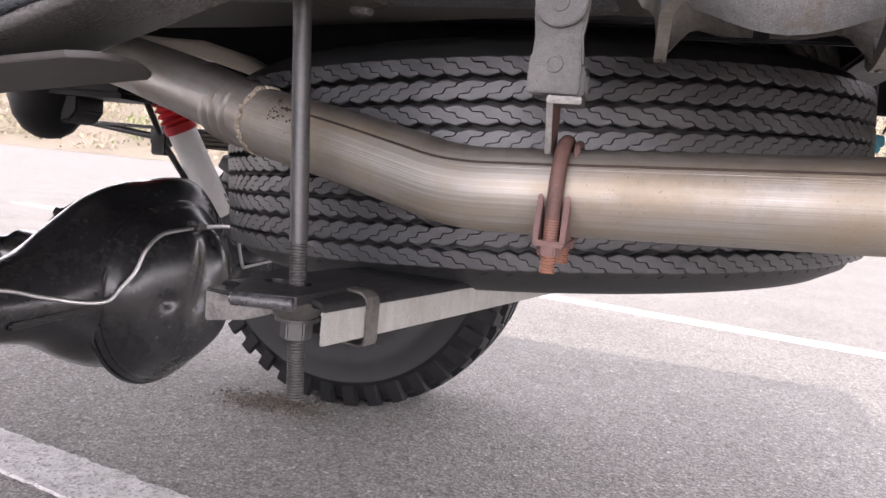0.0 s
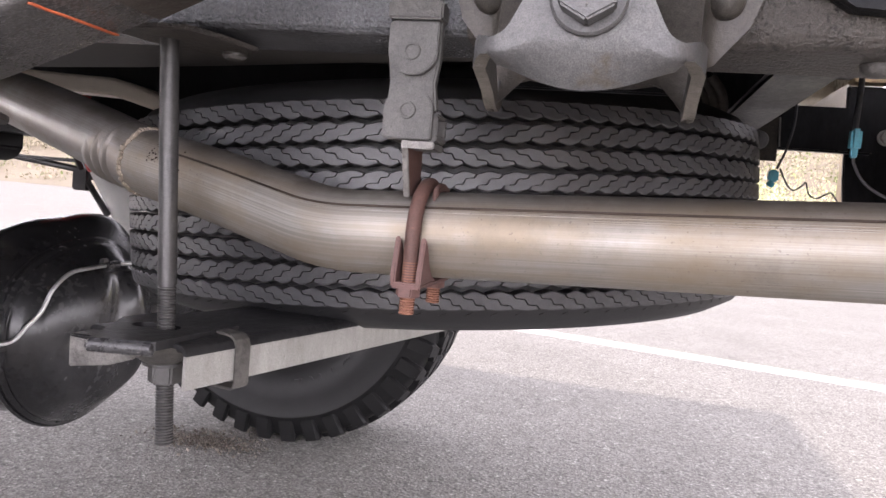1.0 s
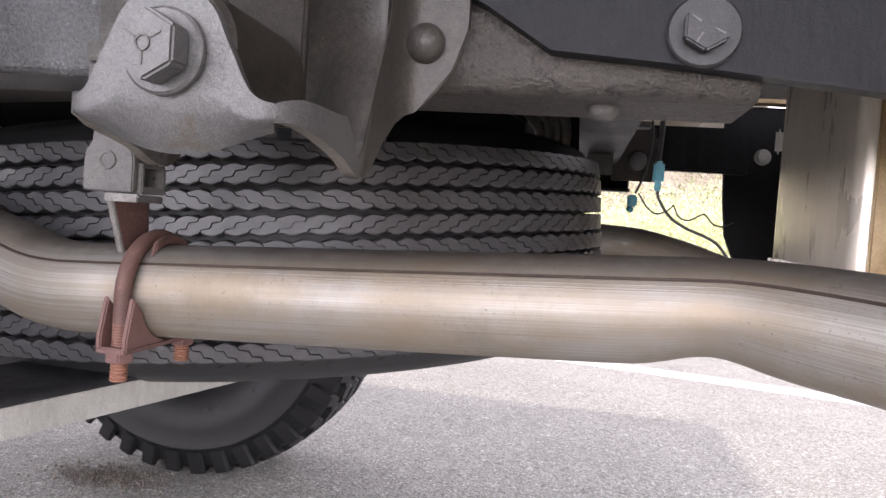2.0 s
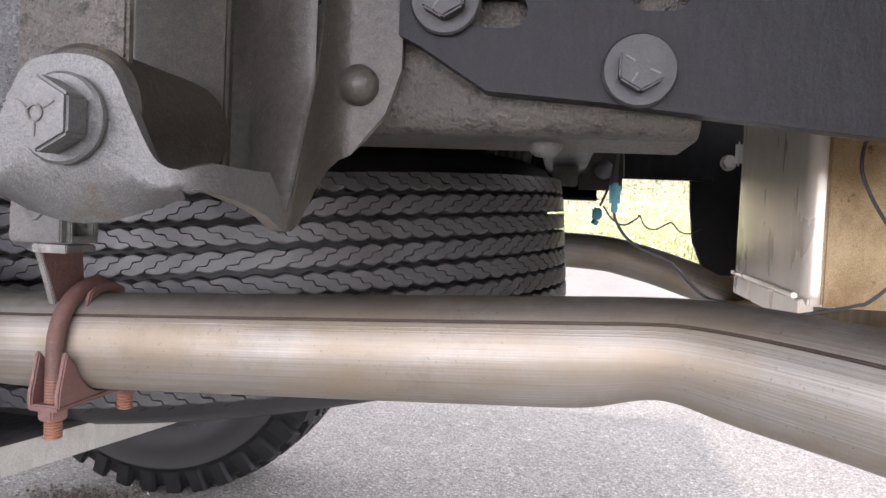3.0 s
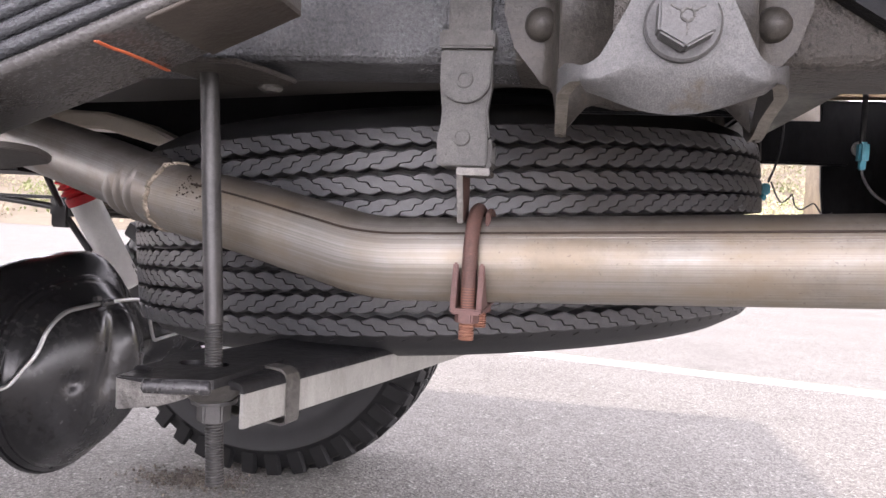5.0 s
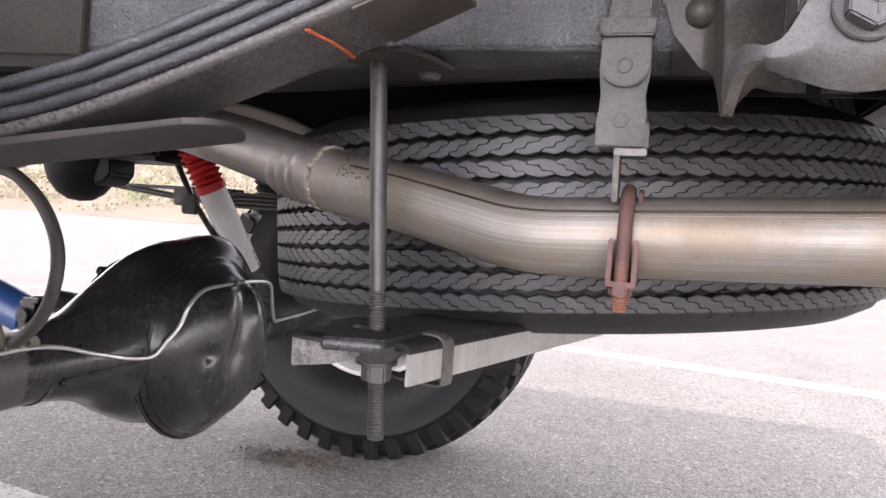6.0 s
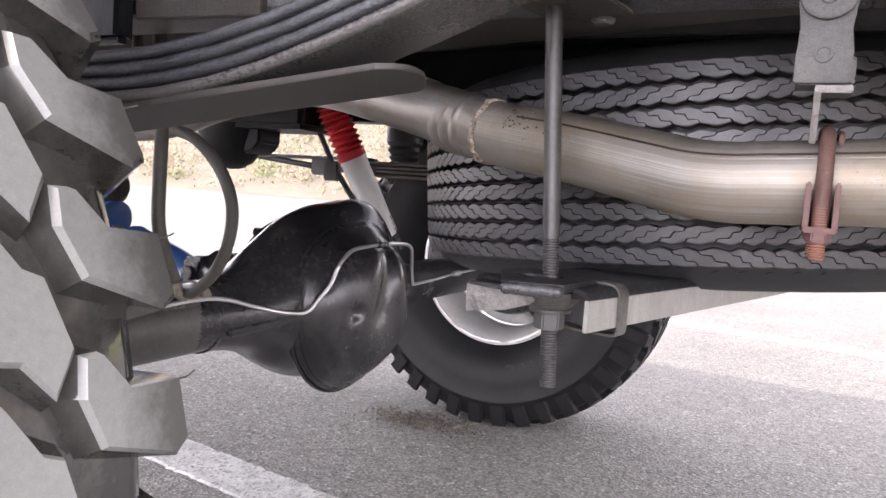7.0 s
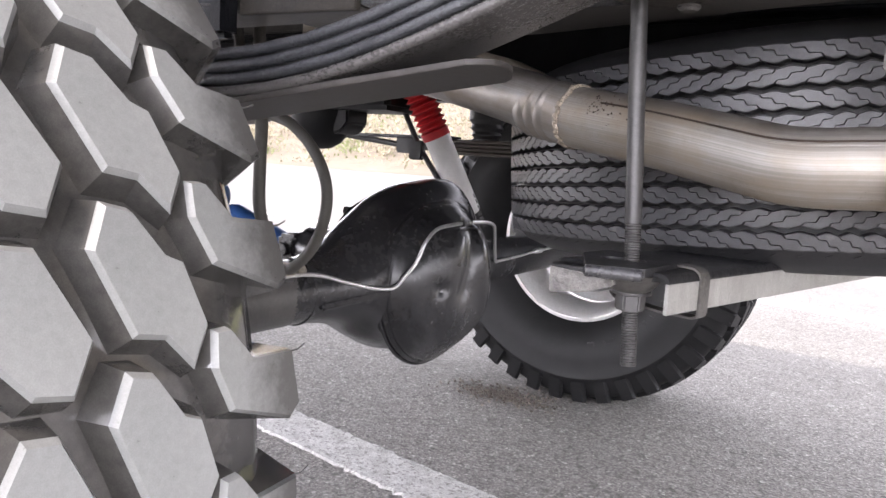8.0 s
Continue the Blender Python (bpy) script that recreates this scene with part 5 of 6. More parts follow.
# ---------------------------------------------------------------- exhaust
PIPE_R, PINCH = 0.0272, 0.374
path = smooth_line([(-1.30, 0.80, 0.66), (-0.95, 0.80, 0.685), (-0.78, 0.80, 0.693), (-0.67, 0.80, 0.722), (-0.57, 0.790, 0.742), (-0.45, 0.735, 0.734), (-0.33, 0.675, 0.710), (-0.245, 0.640, 0.689), (-0.19, 0.620, 0.6735), (-0.11, 0.590, 0.6595), (-0.04, 0.567, 0.645), (-0.012, 0.558, 0.6395), (0.012, 0.5525, 0.638), (0.035, 0.550, 0.639), (0.065, 0.549, 0.6405), (0.20, 0.541, 0.648), (0.33, 0.5335, 0.6555), (0.365, 0.5305, 0.6575), (0.392, 0.521, 0.6585), (0.425, 0.496, 0.6575), (0.47, 0.45, 0.654), (0.56, 0.36, 0.645), (0.66, 0.28, 0.63)], 10)
ex = thing("exhaust_pipe", (0.1, 0.548, 0.64), "bare metal tailpipe with heat stains and a welded joint", "exhaust pipe")
cut = min(range(len(path)), key=lambda j: (path[j] - Vector((-0.190, 0.620, 0.6735))).length)
tail = tube(path[cut:], PIPE_R, 48, caps=False)
for v in tail.verts:
    # the bend is pinched on its underside
    v.co.z += 0.0062 * math.exp(-((v.co.x - PINCH) / 0.022) ** 2) * max(0.0, (0.6580 - v.co.z) / PIPE_R) ** 0.8
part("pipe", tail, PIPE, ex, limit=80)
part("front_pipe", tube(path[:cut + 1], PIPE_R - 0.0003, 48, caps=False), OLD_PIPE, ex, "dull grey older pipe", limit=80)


def on_pipe(p, ang):
    """The place on the pipe's skin by the turn from the side towards the camera (0) upwards."""
    i = min(range(len(path)), key=lambda j: (path[j] - Vector(p)).length)
    d = (path[min(i + 1, len(path) - 1)] - path[max(i - 1, 0)]).normalized()
    side = d.cross(Vector((0, 0, 1))).normalized()
    if side.y > 0:
        side = -side
    up = side.cross(d)
    if up.z < 0:
        up = -up
    return path[i] + (side * math.cos(ang) + up * math.sin(ang)) * PIPE_R * 1.0


seam = [on_pipe(p, radians(38)) for p in path if -0.155 < p.x < 0.62]
for ang, rr in ((31, 0.00024), (27, 0.00022), (24.5, 0.00018)):
    part("score_line", tube([on_pipe(p, radians(ang)) for p in path if (-0.02 if ang > 30 else 0.16) < p.x < 0.62], rr, 6), OLD_PIPE, ex, "thin scored line")
part("seam", tube(seam, 0.0009, 8), SEAM, ex, "dark lengthwise seam")
rnd = random.Random(21)
for k in range(7):
    x0, a0, turn = rnd.uniform(0.31, 0.45), rnd.uniform(-6, 22), rnd.uniform(-60, 60)
    end = x0 + rnd.uniform(0.007, 0.015)
    run = [on_pipe(p, radians(a0 + (p.x - x0) * turn)) for p in path if x0 < p.x < end]
    if len(run) > 1:
        part("scuff", tube(run, rnd.uniform(0.00015, 0.00025), 6), OLD_PIPE, ex, "bright scuff mark")
pits = bmesh.new()
for k in range(46):
    p = on_pipe((-0.158, 0.607, 0.667), radians(rnd.gauss(36, 14))) + Vector((0.89, -0.43, -0.17)) * abs(rnd.gauss(0, 0.016))
    m = Matrix.Translation(p) @ Euler((rnd.uniform(0, 3), rnd.uniform(0, 3), rnd.uniform(0, 3))).to_matrix().to_4x4()
    bmesh.ops.create_icosphere(pits, subdivisions=1, radius=rnd.uniform(0.0003, 0.0009), matrix=m)
tagged(part("pitting", pits, SEAM, ex, "dark pitted burn marks beside the weld"), kind="stuff")
w0 = Vector((-0.190, 0.620, 0.6735))
wd = Vector((0.80, -0.30, -0.16)).normalized()
bead = bmesh.new()
n1, n2 = 144, 10
vs = []
for k in range(n1):
    a = 2 * math.pi * k / n1
    rr = 0.0030 + 0.0022 * noise.noise((math.cos(a) * 20, math.sin(a) * 20, 2))
    sh = 0.0036 * noise.noise((math.cos(a) * 4, math.sin(a) * 4, 7))
    vs.append([bead.verts.new(((PIPE_R + rr * 0.55 * math.cos(2 * math.pi * j / n2)) * math.cos(a), (PIPE_R + rr * 0.55 * math.cos(2 * math.pi * j / n2)) * math.sin(a), sh + rr * math.sin(2 * math.pi * j / n2))) for j in range(n2)])
for k in range(n1):
    for j in range(n2):
        bead.faces.new((vs[k][j], vs[k][(j + 1) % n2], vs[(k + 1) % n1][(j + 1) % n2], vs[(k + 1) % n1][j]))
bmesh.ops.recalc_face_normals(bead, faces=bead.faces)
part("weld", moved(bead, along(w0, wd)), WELD, ex, "rough weld bead")
for off, rr in ((-0.024, 0.0020), (-0.037, 0.0022), (-0.050, 0.0016)):
    part("crimp", lathe([(PIPE_R - 0.003, -0.0085)] + [(PIPE_R - 0.0008 + rr * math.cos(q) ** 2, 0.0085 * q / 1.5708) for q in (-1.4, -1.0, -0.6, -0.3, 0.0, 0.3, 0.6, 1.0, 1.4)] + [(PIPE_R - 0.003, 0.0085)], 48, along(w0 + wd * off + Vector((0, 0, 0.0005)), wd), closed=True), OLD_PIPE, ex, limit=80)
path2 = smooth_line([(-0.30, 1.47, 0.66), (0.10, 1.46, 0.674), (0.36, 1.44, 0.676), (0.46, 1.43, 0.662), (0.56, 1.44, 0.632), (0.66, 1.50, 0.60)], 8)
ex2 = thing("far_exhaust_pipe", (0.4, 1.45, 0.67), "bare metal tailpipe on the far side", "exhaust pipe")
part("pipe", tube(path2, 0.030, 28, caps=False), PIPE, ex2, limit=80)

# strap that carries the pipe
strap = thing("pipe_hanger", (0.058, 0.515, 0.73), "dusty grey rubber exhaust strap with two pressed bolts", "pipe hanger")
part("strap", prism([(0.0425, 0.768), (0.0725, 0.768), (0.0732, 0.745), (0.0712, 0.730), (0.0732, 0.7155), (0.0732, 0.7132), (0.0432, 0.7132), (0.0428, 0.7155), (0.0436, 0.730), (0.0416, 0.745)], "y", 0.514, 0.521, 0.0012), STRAP_GREY, strap)
for zz, zc in ((0.7475, 1), (0.7135, -1)):
    arch = [(0.0575 + 0.0150 * math.cos(q), zz - zc * 0.0135 * math.sin(q)) for q in (radians(a) for a in range(0, 181, 15))]
    arch = arch + [(0.0425, zz + zc * 0.0165), (0.0725, zz + zc * 0.0165)]
    plate = part("clamp_plate", prism(arch, "y", 0.5095, 0.514, 0.0008), STRAP_GREY, strap)
    part("bolt", lathe([(0, 0), (0.0052, 0), (0.0050, 0.0012), (0.0036, 0.0014), (0.0034, 0.0008), (0, 0.0008)], 24, along((0.0572, 0.5095, zz), (0, -1, 0))), STRAP_GREY, plate)
part("block", join(box(0.0440, 0.0750, 0.5142, 0.5370, 0.6965, 0.7005, 0.0008), box(0.0440, 0.0750, 0.5142, 0.5370, 0.7108, 0.7130, 0.0008), box(0.0440, 0.0750, 0.5142, 0.5166, 0.7000, 0.7112, 0.0006), box(0.0440, 0.0750, 0.5330, 0.5370, 0.7000, 0.7112, 0.0006), box(0.0440, 0.0480, 0.5160, 0.5335, 0.7000, 0.7112, 0.0004)), STRAP_GREY, strap, "hollow square rubber end")
part("top_hook", join(box(0.041, 0.074, 0.509, 0.524, 0.766, 0.7765, 0.0012), box(0.0455, 0.0705, 0.512, 0.524, 0.776, 0.85, 0.001)), FRAME_GREY, strap)
part("tongue", box(0.0555, 0.0745, 0.5132, 0.536, 0.6918, 0.6958, 0.0008), STRAP_GREY, strap)
part("bracket", join(prism([(0.5140, 0.6955), (0.548, 0.6955), (0.550, 0.664), (0.5265, 0.664), (0.5225, 0.674)], "x", 0.0548, 0.0582, 0.0006)), RUST_BROWN, strap, "rusted steel angle")
part("worn_edge", join(prism([(0.5122, 0.6940), (0.5144, 0.6940), (0.5232, 0.6735), (0.5272, 0.663), (0.5250, 0.663), (0.5208, 0.6735)], "x", 0.0546, 0.0584, 0.0005), box(0.0546, 0.0747, 0.5112, 0.5130, 0.6916, 0.6960, 0.0006)), BAR_END, strap, "bare worn edge of the angle")

clamp = thing("exhaust_clamp", (0.065, 0.549, 0.64), "red-brown rusted saddle clamp on the tailpipe", "clamp")
PC = Vector((0.065, 0.549, 0.6405))
RB = PIPE_R + 0.0046
U = [PC + Vector((0, -RB, z)) for z in (-0.030, -0.018, -0.006)] + [PC + Vector((0, -RB * math.cos(q), RB * math.sin(q))) for q in (radians(a) for a in range(0, 181, 12))] + [PC + Vector((0, RB, z)) for z in (-0.006, -0.018, -0.030)]
ubolt = part("u_bolt", tube(U, 0.0046, 16), RUST_BROWN, clamp, "dark rusted bent bolt")
for s in (-1, 1):
    yy = PC.y + s * RB
    part("thread", threaded((0.065, yy, 0.593), (0.065, yy, 0.626), 0.0047, 0.0016, 16), RUST_THREAD, ubolt, "orange rusted thread")
    part("nut", hexagon((0.065, yy, 0.6035), (0, 0, 1), 0.0135, 0.0072, 0.0008), RUST_RED, clamp)
arc = [(PC.y + (PIPE_R + 0.0006) * math.cos(q), PC.z + (PIPE_R + 0.0006) * math.sin(q)) for q in (radians(a) for a in range(-20, -161, -10))]
SADDLE = [(PC.y - RB - 0.0085, 0.6115), (PC.y + RB + 0.0085, 0.6115), (PC.y + RB + 0.0085, 0.618), (PC.y + RB + 0.003, 0.640)] + arc + [(PC.y - RB - 0.003, 0.640), (PC.y - RB - 0.0085, 0.618)]
for xa, xb in ((0.0555, 0.0588), (0.0712, 0.0745)):
    part("saddle_cheek", prism(SADDLE, "x", xa, xb, 0.0008), RUST_RED, clamp)
part("saddle_base", box(0.0558, 0.0742, PC.y - RB - 0.0085, PC.y + RB + 0.0085, 0.6090, 0.6125, 0.001), RUST_RED, clamp)
strip = [(PC.y - (PIPE_R + 0.0012) * math.cos(q), PC.z + (PIPE_R + 0.0012) * math.sin(q)) for q in (radians(a) for a in range(48, 121, 8))]
strip += [(PC.y - (PIPE_R + 0.0060) * math.cos(q), PC.z + (PIPE_R + 0.0060) * math.sin(q)) for q in (radians(a) for a in range(118, 57, -8))]
part("strap_end", prism(strip, "x", 0.0712, 0.0745, 0.0008), RUST_BROWN, clamp)

# ---------------------------------------------------------------- spare carrier
carrier = thing("spare_carrier", (-0.10, 0.52, 0.55), "dark channel bar carrying the spare tyre on a long bolt", "tyre carrier")
BDIR = Vector((0.28, 0.96, 0)).normalized()
BSIDE = Vector((BDIR.y, -BDIR.x, 0))
B0 = Vector((-0.066, 0.478, 0))


def on_bar(u, s, z):
    """u along the bar, s to its left from the right edge."""
    p = B0 + BDIR * u - BSIDE * s
    return Vector((p.x, p.y, z))


def bar_piece(profile, u0, u1, w=0.001):
    bm2 = prism(profile, "x", u0, u1, w)
    for v in bm2.verts:
        u, s, z = v.co
        v.co = on_bar(u, s, z + 0.008 * max(u, 0))
    bmesh.ops.recalc_face_normals(bm2, faces=bm2.faces)
    return bm2


WEB = [(0.0002, 0.5540), (0.0012, 0.5576), (0.0032, 0.5594), (0.0060, 0.5603), (0.0095, 0.5605)]
WEB_IN = [(0.0095, 0.5575), (0.0056, 0.5570), (0.0037, 0.5554), (0.0031, 0.5540)]
part("top_web", bar_piece(WEB + [(0.095 - p, q) for p, q in WEB[::-1]] + [(0.095 - p, q) for p, q in WEB_IN[::-1]] + WEB_IN, 0.012, 0.99, 0.0003), BAR_TOP, carrier, "near-black bar top")
FLANGE = [(0.0002, 0.5540), (0.0, 0.5520), (0.0, 0.5330), (0.0030, 0.5330), (0.0030, 0.5540)]
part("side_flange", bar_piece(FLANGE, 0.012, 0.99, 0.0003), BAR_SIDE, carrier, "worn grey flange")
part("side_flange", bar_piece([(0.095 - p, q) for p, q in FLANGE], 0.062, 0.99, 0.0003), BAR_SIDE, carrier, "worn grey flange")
part("end_flange", prism([(-0.1515, 0.5565), (-0.118, 0.5535), (-0.103, 0.5520), (-0.100, 0.5490), (-0.106, 0.5455), (-0.122, 0.5400), (-0.132, 0.5385), (-0.1510, 0.5355)], "y", 0.495, 0.4995, 0.001), BAR_END, carrier, "hammered grey flange end")
part("web_end", prism([(-0.1515, 0.4955), (-0.150, 0.560), (-0.060, 0.560), (-0.064, 0.500), (-0.100, 0.505), (-0.118, 0.4955)], "z", 0.5530, 0.5572, 0.001), BAR_TOP, carrier, "near-black web end")


def strip_loop(line, t):
    """The outline of a thin strip bent along the points (s, z)."""
    pts = [Vector((p, q, 0)) for p, q in line]
    one, two = [], []
    for k, p in enumerate(pts):
        d = (pts[min(k + 1, len(pts) - 1)] - pts[max(k - 1, 0)]).normalized()
        one.append((p.x - d.y * t / 2, p.y + d.x * t / 2))
        two.append((p.x + d.y * t / 2, p.y - d.x * t / 2))
    return one + two[::-1]


BAND = [(0.046, 0.5622), (0.012, 0.5622), (0.0045, 0.5617), (0.0005, 0.5590), (-0.0010, 0.5550), (-0.0011, 0.5310), (-0.0004, 0.5282), (0.003, 0.5265), (0.030, 0.5262), (0.062, 0.5290), (0.0690, 0.5305), (0.0725, 0.5335), (0.0730, 0.5380), (0.0730, 0.5500)]
part("band", bar_piece(strip_loop(BAND, 0.0017), 0.051, 0.064, 0.0003), BAND_STEEL, carrier, "thin dark steel band round the bar")


part("saddle_plate", slotted_plate([(-0.1135, 0.4665), (-0.0785, 0.4765), (-0.0765, 0.4785), (-0.0655, 0.556), (-0.134, 0.572), (-0.1405, 0.533)], [[(-0.105 + 0.0085 * math.cos(q) + math.copysign(0.0085, math.cos(q)), 0.5195 + 0.0085 * math.sin(q)) for q in (2 * math.pi * k / 24 + 0.01 for k in range(24))]], "z", 0.5582, 0.5640), BAR_TOP, carrier, "black pressed plate with a slot")
part("plate_curl", tube([(-0.1145, 0.4672, 0.5596), (-0.1135, 0.4672, 0.5596), (-0.0785, 0.4772, 0.5592), (-0.0775, 0.4776, 0.5592)], [0.003, 0.0044, 0.0044, 0.003], 16), CURL, carrier, "worn rolled plate edge")
lower = lathe([(0.0, 0.0), (0.0115, 0.0), (0.0150, 0.0020), (0.0185, 0.0060), (0.0225, 0.0105), (0.0245, 0.0140), (0.0, 0.0140)], 48, Matrix.Translation((-0.0965, 0.5165, 0.5420)))
part("dished_washer", lower, BAND_STEEL, carrier, "dark dished steel washer", limit=60)
nutp = part("nut", join(lathe([(0, 0), (0.0145, 0), (0.0148, 0.0012), (0.0145, 0.0028), (0, 0.0028)], 32, Matrix.Translation((-0.0968, 0.5197, 0.5398))), hexagon((-0.0968, 0.5197, 0.5275), (0, 0, 1), 0.0195, 0.0125, 0.0012, 0.4)), ROD_STEEL, carrier, "dark steel flange nut")
R0, R1, R2 = Vector((-0.0935, 0.5185, 0.4865)), Vector((-0.1005, 0.521, 0.592)), Vector((-0.1133, 0.5255, 0.7530))
part("rod", tube([R1 + (R2 - R1) * t for t in (0, 0.25, 0.5, 0.75, 1)], 0.0061, 24), ROD_STEEL, carrier, "long dark steel rod")
part("thread", threaded(R0, R1, 0.0059, 0.0019, 24), ROD_STEEL, carrier, "threaded rod end")
part("rod_plate", prism([(-0.142, 0.505), (-0.128, 0.494), (-0.098, 0.4925), (-0.080, 0.496), (-0.070, 0.520), (-0.064, 0.553), (-0.082, 0.572), (-0.104, 0.574), (-0.131, 0.546), (-0.137, 0.524)], "z", 0.7520, 0.7552, 0.001), FLAKY, carrier, "greasy steel plate under the rail")
part("stud", lathe([(0.0, 0.0), (0.006, 0.0), (0.0085, 0.0022), (0.0085, 0.0045), (0, 0.0045)], 24, Matrix.Translation((-0.087, 0.562, 0.7478))), FRAME_GREY, carrier)
part("spacer", box(-0.128, -0.095, 0.530, 0.566, 0.7550, 0.7612, 0.001), BAR_TOP, carrier, "dark spacer under the rail")

# ---------------------------------------------------------------- shock absorbers and far clutter
sa, sb = Vector((-0.777, 1.195, 0.80)), Vector((-0.6846, 1.3084, 0.5228))
sd = (sb - sa).normalized()
shock = thing("shock_absorber", sb, "white shock absorber with a ribbed red rubber boot", "shock absorber")
part("body", cyl(sa + sd * 0.125, sb, 0.0265, 36, 0.004), SHOCK_WHITE, shock)
prof = [(0.0, 0.0)]
for k in range(11):
    prof += [(0.0235, 0.012 * k), (0.0312, 0.012 * k + 0.0055), (0.0312, 0.012 * k + 0.007), (0.0235, 0.012 * k + 0.0118)]
prof += [(0.029, 0.135), (0.029, 0.150), (0.0, 0.150)]
part("boot", lathe(prof, 36, along(sa - sd * 0.01, sd)), RED_BOOT, shock, "ribbed red rubber boot")
for k in range(6):
    c = sa + sd * (0.27 + k * 0.013) + Vector((0.97, 0.12, 0.0)).normalized() * 0.0262
    part("letter_bar", moved(box(-0.0008, 0.0008, -0.004, 0.004, -0.0045, 0.0045, 0.0), along(c, sd)), DARK_RIM, shock, "black printed mark")
strapz = thing("cable_strap", (-0.80, 1.25, 0.65), "thin black strap hanging beside the shock absorber", "strap")
part("strap", tube([(-0.853, 1.25, 0.78), (-0.780, 1.25, 0.655), (-0.725, 1.25, 0.587)], 0.006, 8), DARK_RIM, strapz)
part("fitting", box(-0.802, -0.768, 1.243, 1.257, 0.628, 0.668, 0.003), DARK_RIM, strapz)
blue = thing("drive_shaft", (-0.86, 0.95, 0.48), "blue painted drive shaft with bare steel slip joint", "drive shaft")
ba, bb = Vector((-1.035, 0.97, 0.500)), Vector((-0.862, 0.97, 0.443))
part("body", cyl(ba.lerp(bb, 0.12), bb, 0.031, 32, 0.004), SHOCK_BLUE, blue)
part("cap", cyl(ba.lerp(bb, 0.05), ba.lerp(bb, 0.14), 0.026, 24, 0.004), SHOCK_BLUE, blue)
part("rod", cyl(ba + (ba - bb) * 0.9, ba.lerp(bb, 0.08), 0.010, 16), ZINC, blue, "pale steel rod")
part("universal_joint", join(lathe([(0.0, 0.0), (0.026, 0.002), (0.035, 0.014), (0.035, 0.040), (0.026, 0.052), (0.0, 0.054)], 28, along((-0.868, 0.97, 0.447), (1, 0, 0.1))), box(-0.862, -0.820, 0.934, 0.948, 0.428, 0.482, 0.006), box(-0.862, -0.820, 0.992, 1.006, 0.428, 0.482, 0.006), cyl((-0.842, 0.925, 0.456), (-0.842, 1.015, 0.456), 0.012)), AXLE_BLACK, blue, "black universal joint")
part("far_cap", lathe([(0.0, 0.0), (0.030, 0.0), (0.042, 0.008), (0.044, 0.03), (0.044, 0.12), (0.0, 0.12)], 32, along((-1.062, 0.97, 0.520), (-1, 0, 0.25))), SHOCK_BLUE, blue)
rusty = thing("spring_bracket", (-1.10, 0.97, 0.62), "rust-streaked pale steel bracket with a dark brown bushing", "bracket")
part("plate", box(-1.35, -1.045, 0.95, 1.0, 0.620, 0.672, 0.012), FRAME_PALE, rusty, "pale chipped painted plate")
part("ear", box(-1.075, -1.062, 0.945, 1.005, 0.628, 0.692, 0.003), RUST_RED, rusty, "red-brown rusty ear")
part("bushing", lathe([(0.0, 0.0), (0.022, 0.003), (0.034, 0.016), (0.037, 0.04), (0.037, 0.25), (0.0, 0.25)], 32, along((-1.052, 0.97, 0.588), (-1, 0, 0.02))), DIRTY_BROWN, rusty, "dark brown bushing")
part("stud", join(cyl((-1.028, 0.97, 0.672), (-1.028, 0.97, 0.640), 0.005, 12), hexagon((-1.028, 0.97, 0.652), (0, 0, 1), 0.016, 0.010)), DARK_RIM, rusty)
bulb = thing("skid_housing", (-0.99, 1.2, 0.70), "black rounded housing hanging under the body", "housing")
part("shell", moved(lathe([(0.0, -0.078), (0.025, -0.075), (0.048, -0.062), (0.068, -0.038), (0.080, 0.0), (0.084, 0.04), (0.080, 0.11), (0.0, 0.11)], 32), Matrix.Translation((-1.020, 1.22, 0.716)) @ Matrix.Diagonal((0.98, 0.8, 1.0, 1))), MUD_RUBBER, bulb, limit=50)
part("tab", prism([(-0.965, 0.775), (-0.925, 0.77), (-0.925, 0.695), (-0.940, 0.678), (-0.965, 0.670)], "y", 1.19, 1.26, 0.004), MUD_RUBBER, bulb)
part("beam", box(-1.0, -0.80, 1.16, 1.30, 0.722, 0.80, 0.01), MUD_RUBBER, bulb)
bump_stop = thing("bump_stop", (-0.82, 1.6, 0.70), "black ribbed rubber bump stop over the far spring", "bump stop")
part("rubber", lathe([(0.0, 0.0), (0.030, 0.0), (0.038, 0.010), (0.034, 0.018), (0.042, 0.026), (0.038, 0.036), (0.046, 0.046), (0.046, 0.10), (0.0, 0.10)], 20, Matrix.Translation((-0.815, 1.6, 0.690))), DARK_RIM, bump_stop)
link = thing("link_rod", (-1.0, 1.6, 0.67), "dark thin link rod with a clamp", "rod")
part("rod", tube([(-1.30, 1.60, 0.690), (-1.06, 1.60, 0.665), (-0.76, 1.60, 0.655)], 0.008, 10), DARK_RIM, link)
part("clamp", box(-1.085, -1.03, 1.59, 1.615, 0.645, 0.69, 0.004), DARK_RIM, link)

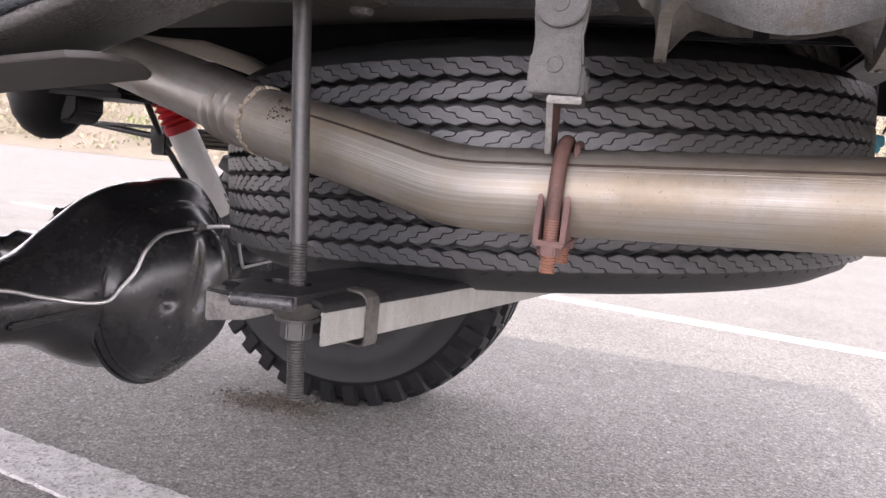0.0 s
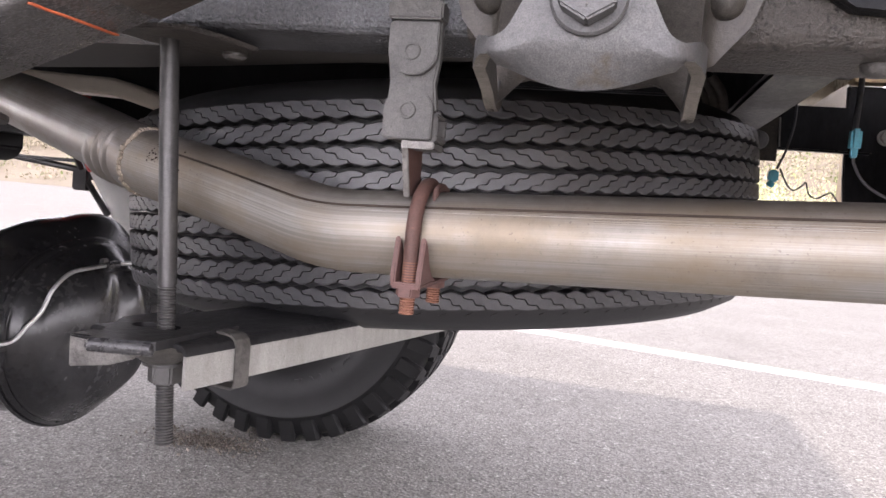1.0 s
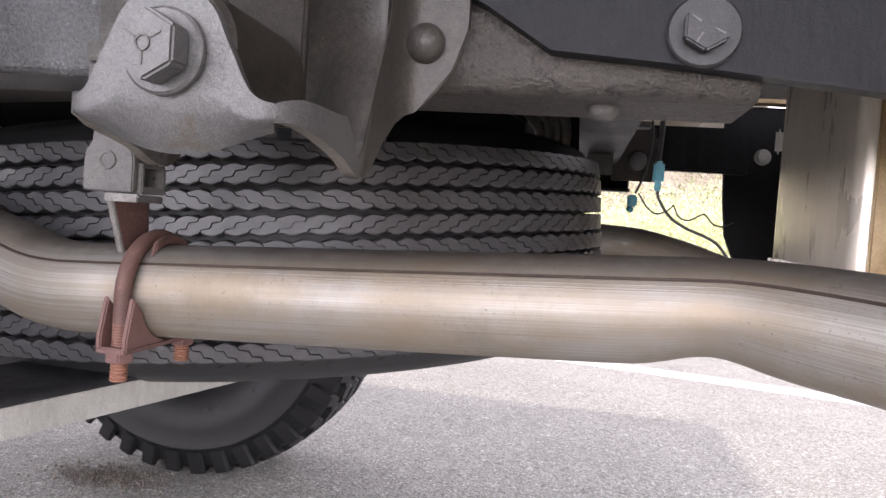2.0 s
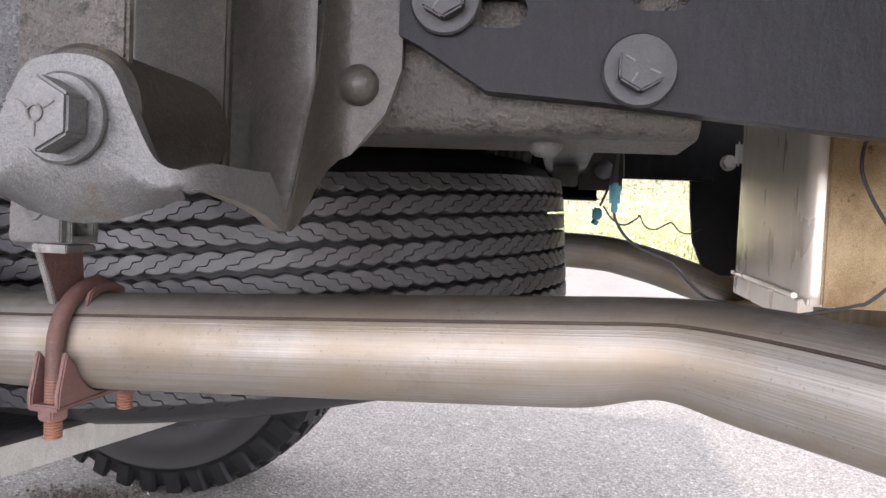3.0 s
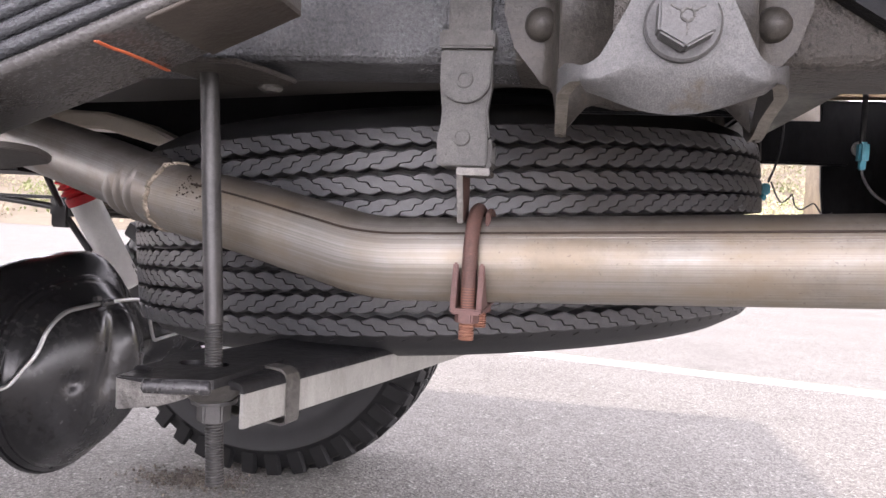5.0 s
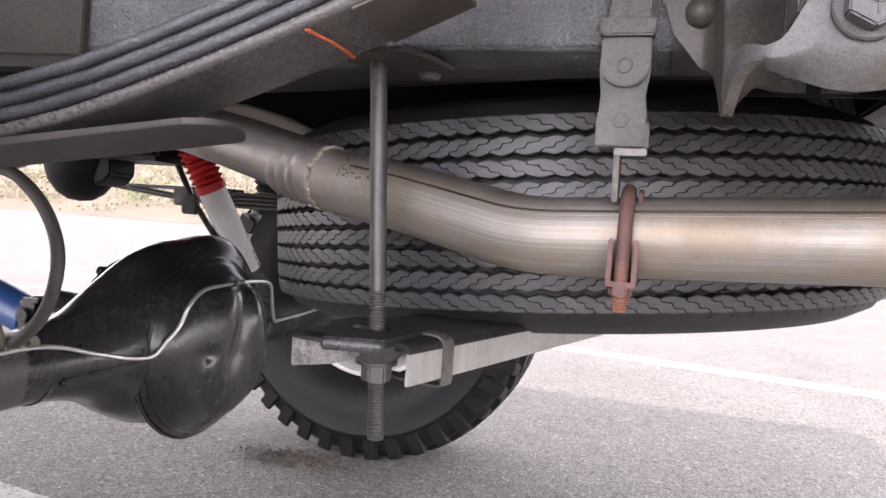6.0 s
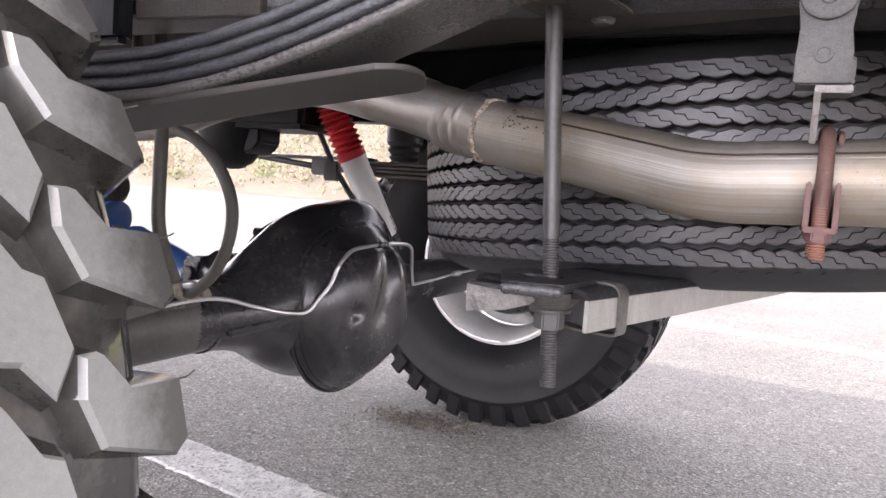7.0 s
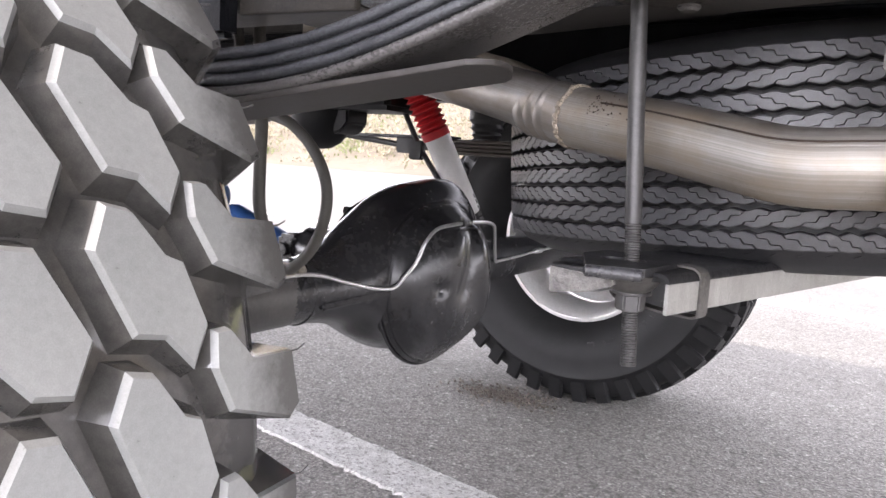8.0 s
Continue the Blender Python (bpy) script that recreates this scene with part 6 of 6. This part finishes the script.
# wiring at the rear
plug_a = thing("wire_plug", (0.367, 0.765, 0.743), "teal plastic wire connector hanging on a dark cable", "connector")
part("shell", join(box(0.3628, 0.3712, 0.760, 0.770, 0.735, 0.753, 0.002), box(0.3645, 0.3695, 0.762, 0.768, 0.729, 0.736, 0.001)), TEAL, plug_a)
part("cable", tube(smooth_line([(0.366, 0.765, 0.752), (0.368, 0.770, 0.80), (0.366, 0.775, 0.86), (0.35, 0.78, 0.92)], 6), 0.0024, 8), WIRE, plug_a)
part("cable", tube(smooth_line([(0.367, 0.765, 0.731), (0.369, 0.766, 0.723), (0.378, 0.768, 0.710), (0.391, 0.770, 0.7015), (0.408, 0.772, 0.695), (0.418, 0.770, 0.689), (0.427, 0.769, 0.678), (0.441, 0.765, 0.666), (0.462, 0.752, 0.660), (0.50, 0.75, 0.630), (0.545, 0.715, 0.632), (0.60, 0.70, 0.645), (0.66, 0.69, 0.70), (0.69, 0.68, 0.80), (0.69, 0.68, 0.88)], 8), 0.0012, 8), WIRE, plug_a)
cable = thing("bumper_cable", (0.66, 0.66, 0.74), "black cable hanging against the stained bumper inside", "cable")
part("cable", tube(smooth_line([(0.504, 0.66, 0.84), (0.514, 0.66, 0.788), (0.509, 0.66, 0.776), (0.508, 0.66, 0.761), (0.512, 0.66, 0.749), (0.52, 0.66, 0.734), (0.54, 0.66, 0.704)], 8), 0.0012, 8), WIRE, cable)
part("cable", tube(smooth_line([(0.573, 0.66, 0.733), (0.523, 0.66, 0.683), (0.509, 0.66, 0.675), (0.489, 0.66, 0.67), (0.476, 0.66, 0.667)], 8), 0.0012, 8), WIRE, cable)
plug_b = thing("wire_plug", (0.370, 1.095, 0.734), "small dark teal wire connector on a thin cable", "connector")
part("shell", join(box(0.3645, 0.3765, 1.090, 1.100, 0.727, 0.742, 0.002), cyl((0.37, 1.095, 0.727), (0.367, 1.095, 0.721), 0.0045)), TEAL, plug_b)
part("cable", tube(smooth_line([(0.374, 1.095, 0.744), (0.385, 1.10, 0.775), (0.39, 1.10, 0.82), (0.38, 1.10, 0.90)], 6), 0.0016, 8), WIRE, plug_b)
part("cable", tube(smooth_line([(0.378, 1.095, 0.744), (0.392, 1.12, 0.728), (0.41, 1.16, 0.722), (0.43, 1.20, 0.732), (0.434, 1.20, 0.736), (0.444, 1.22, 0.722), (0.462, 1.25, 0.718), (0.484, 1.28, 0.728), (0.490, 1.28, 0.728), (0.505, 1.30, 0.716), (0.53, 1.36, 0.714), (0.552, 1.393, 0.722)], 6), 0.0012, 6), WIRE, plug_b)

# loose stones lying by the far tyre
rnd = random.Random(11)
bm = bmesh.new()
for _ in range(900):
    a, rr = rnd.uniform(0, 6.283), abs(rnd.gauss(0, 0.5))
    x, y = -0.785 + 0.17 * rr * math.cos(a), 1.745 + 0.08 * rr * math.sin(a)
    s = rnd.uniform(0.0018, 0.0050)
    m = Matrix.Translation((x, y, s * 0.4)) @ Euler((rnd.uniform(0, 3), rnd.uniform(0, 3), rnd.uniform(0, 3))).to_matrix().to_4x4() @ Matrix.Diagonal((s, s * rnd.uniform(0.6, 1), s * rnd.uniform(0.5, 0.9), 1))
    bmesh.ops.create_icosphere(bm, subdivisions=1, radius=1, matrix=m)
GRIT = scrub_material("loose_grit", [(0.0, (0.060, 0.050, 0.041)), (0.6, (0.125, 0.106, 0.088)), (1.0, (0.25, 0.22, 0.185))])
solo("loose_gravel", bm, GRIT, "small patch of dark loose gravel by the tyre", "gravel", kind="stuff", limit=20)
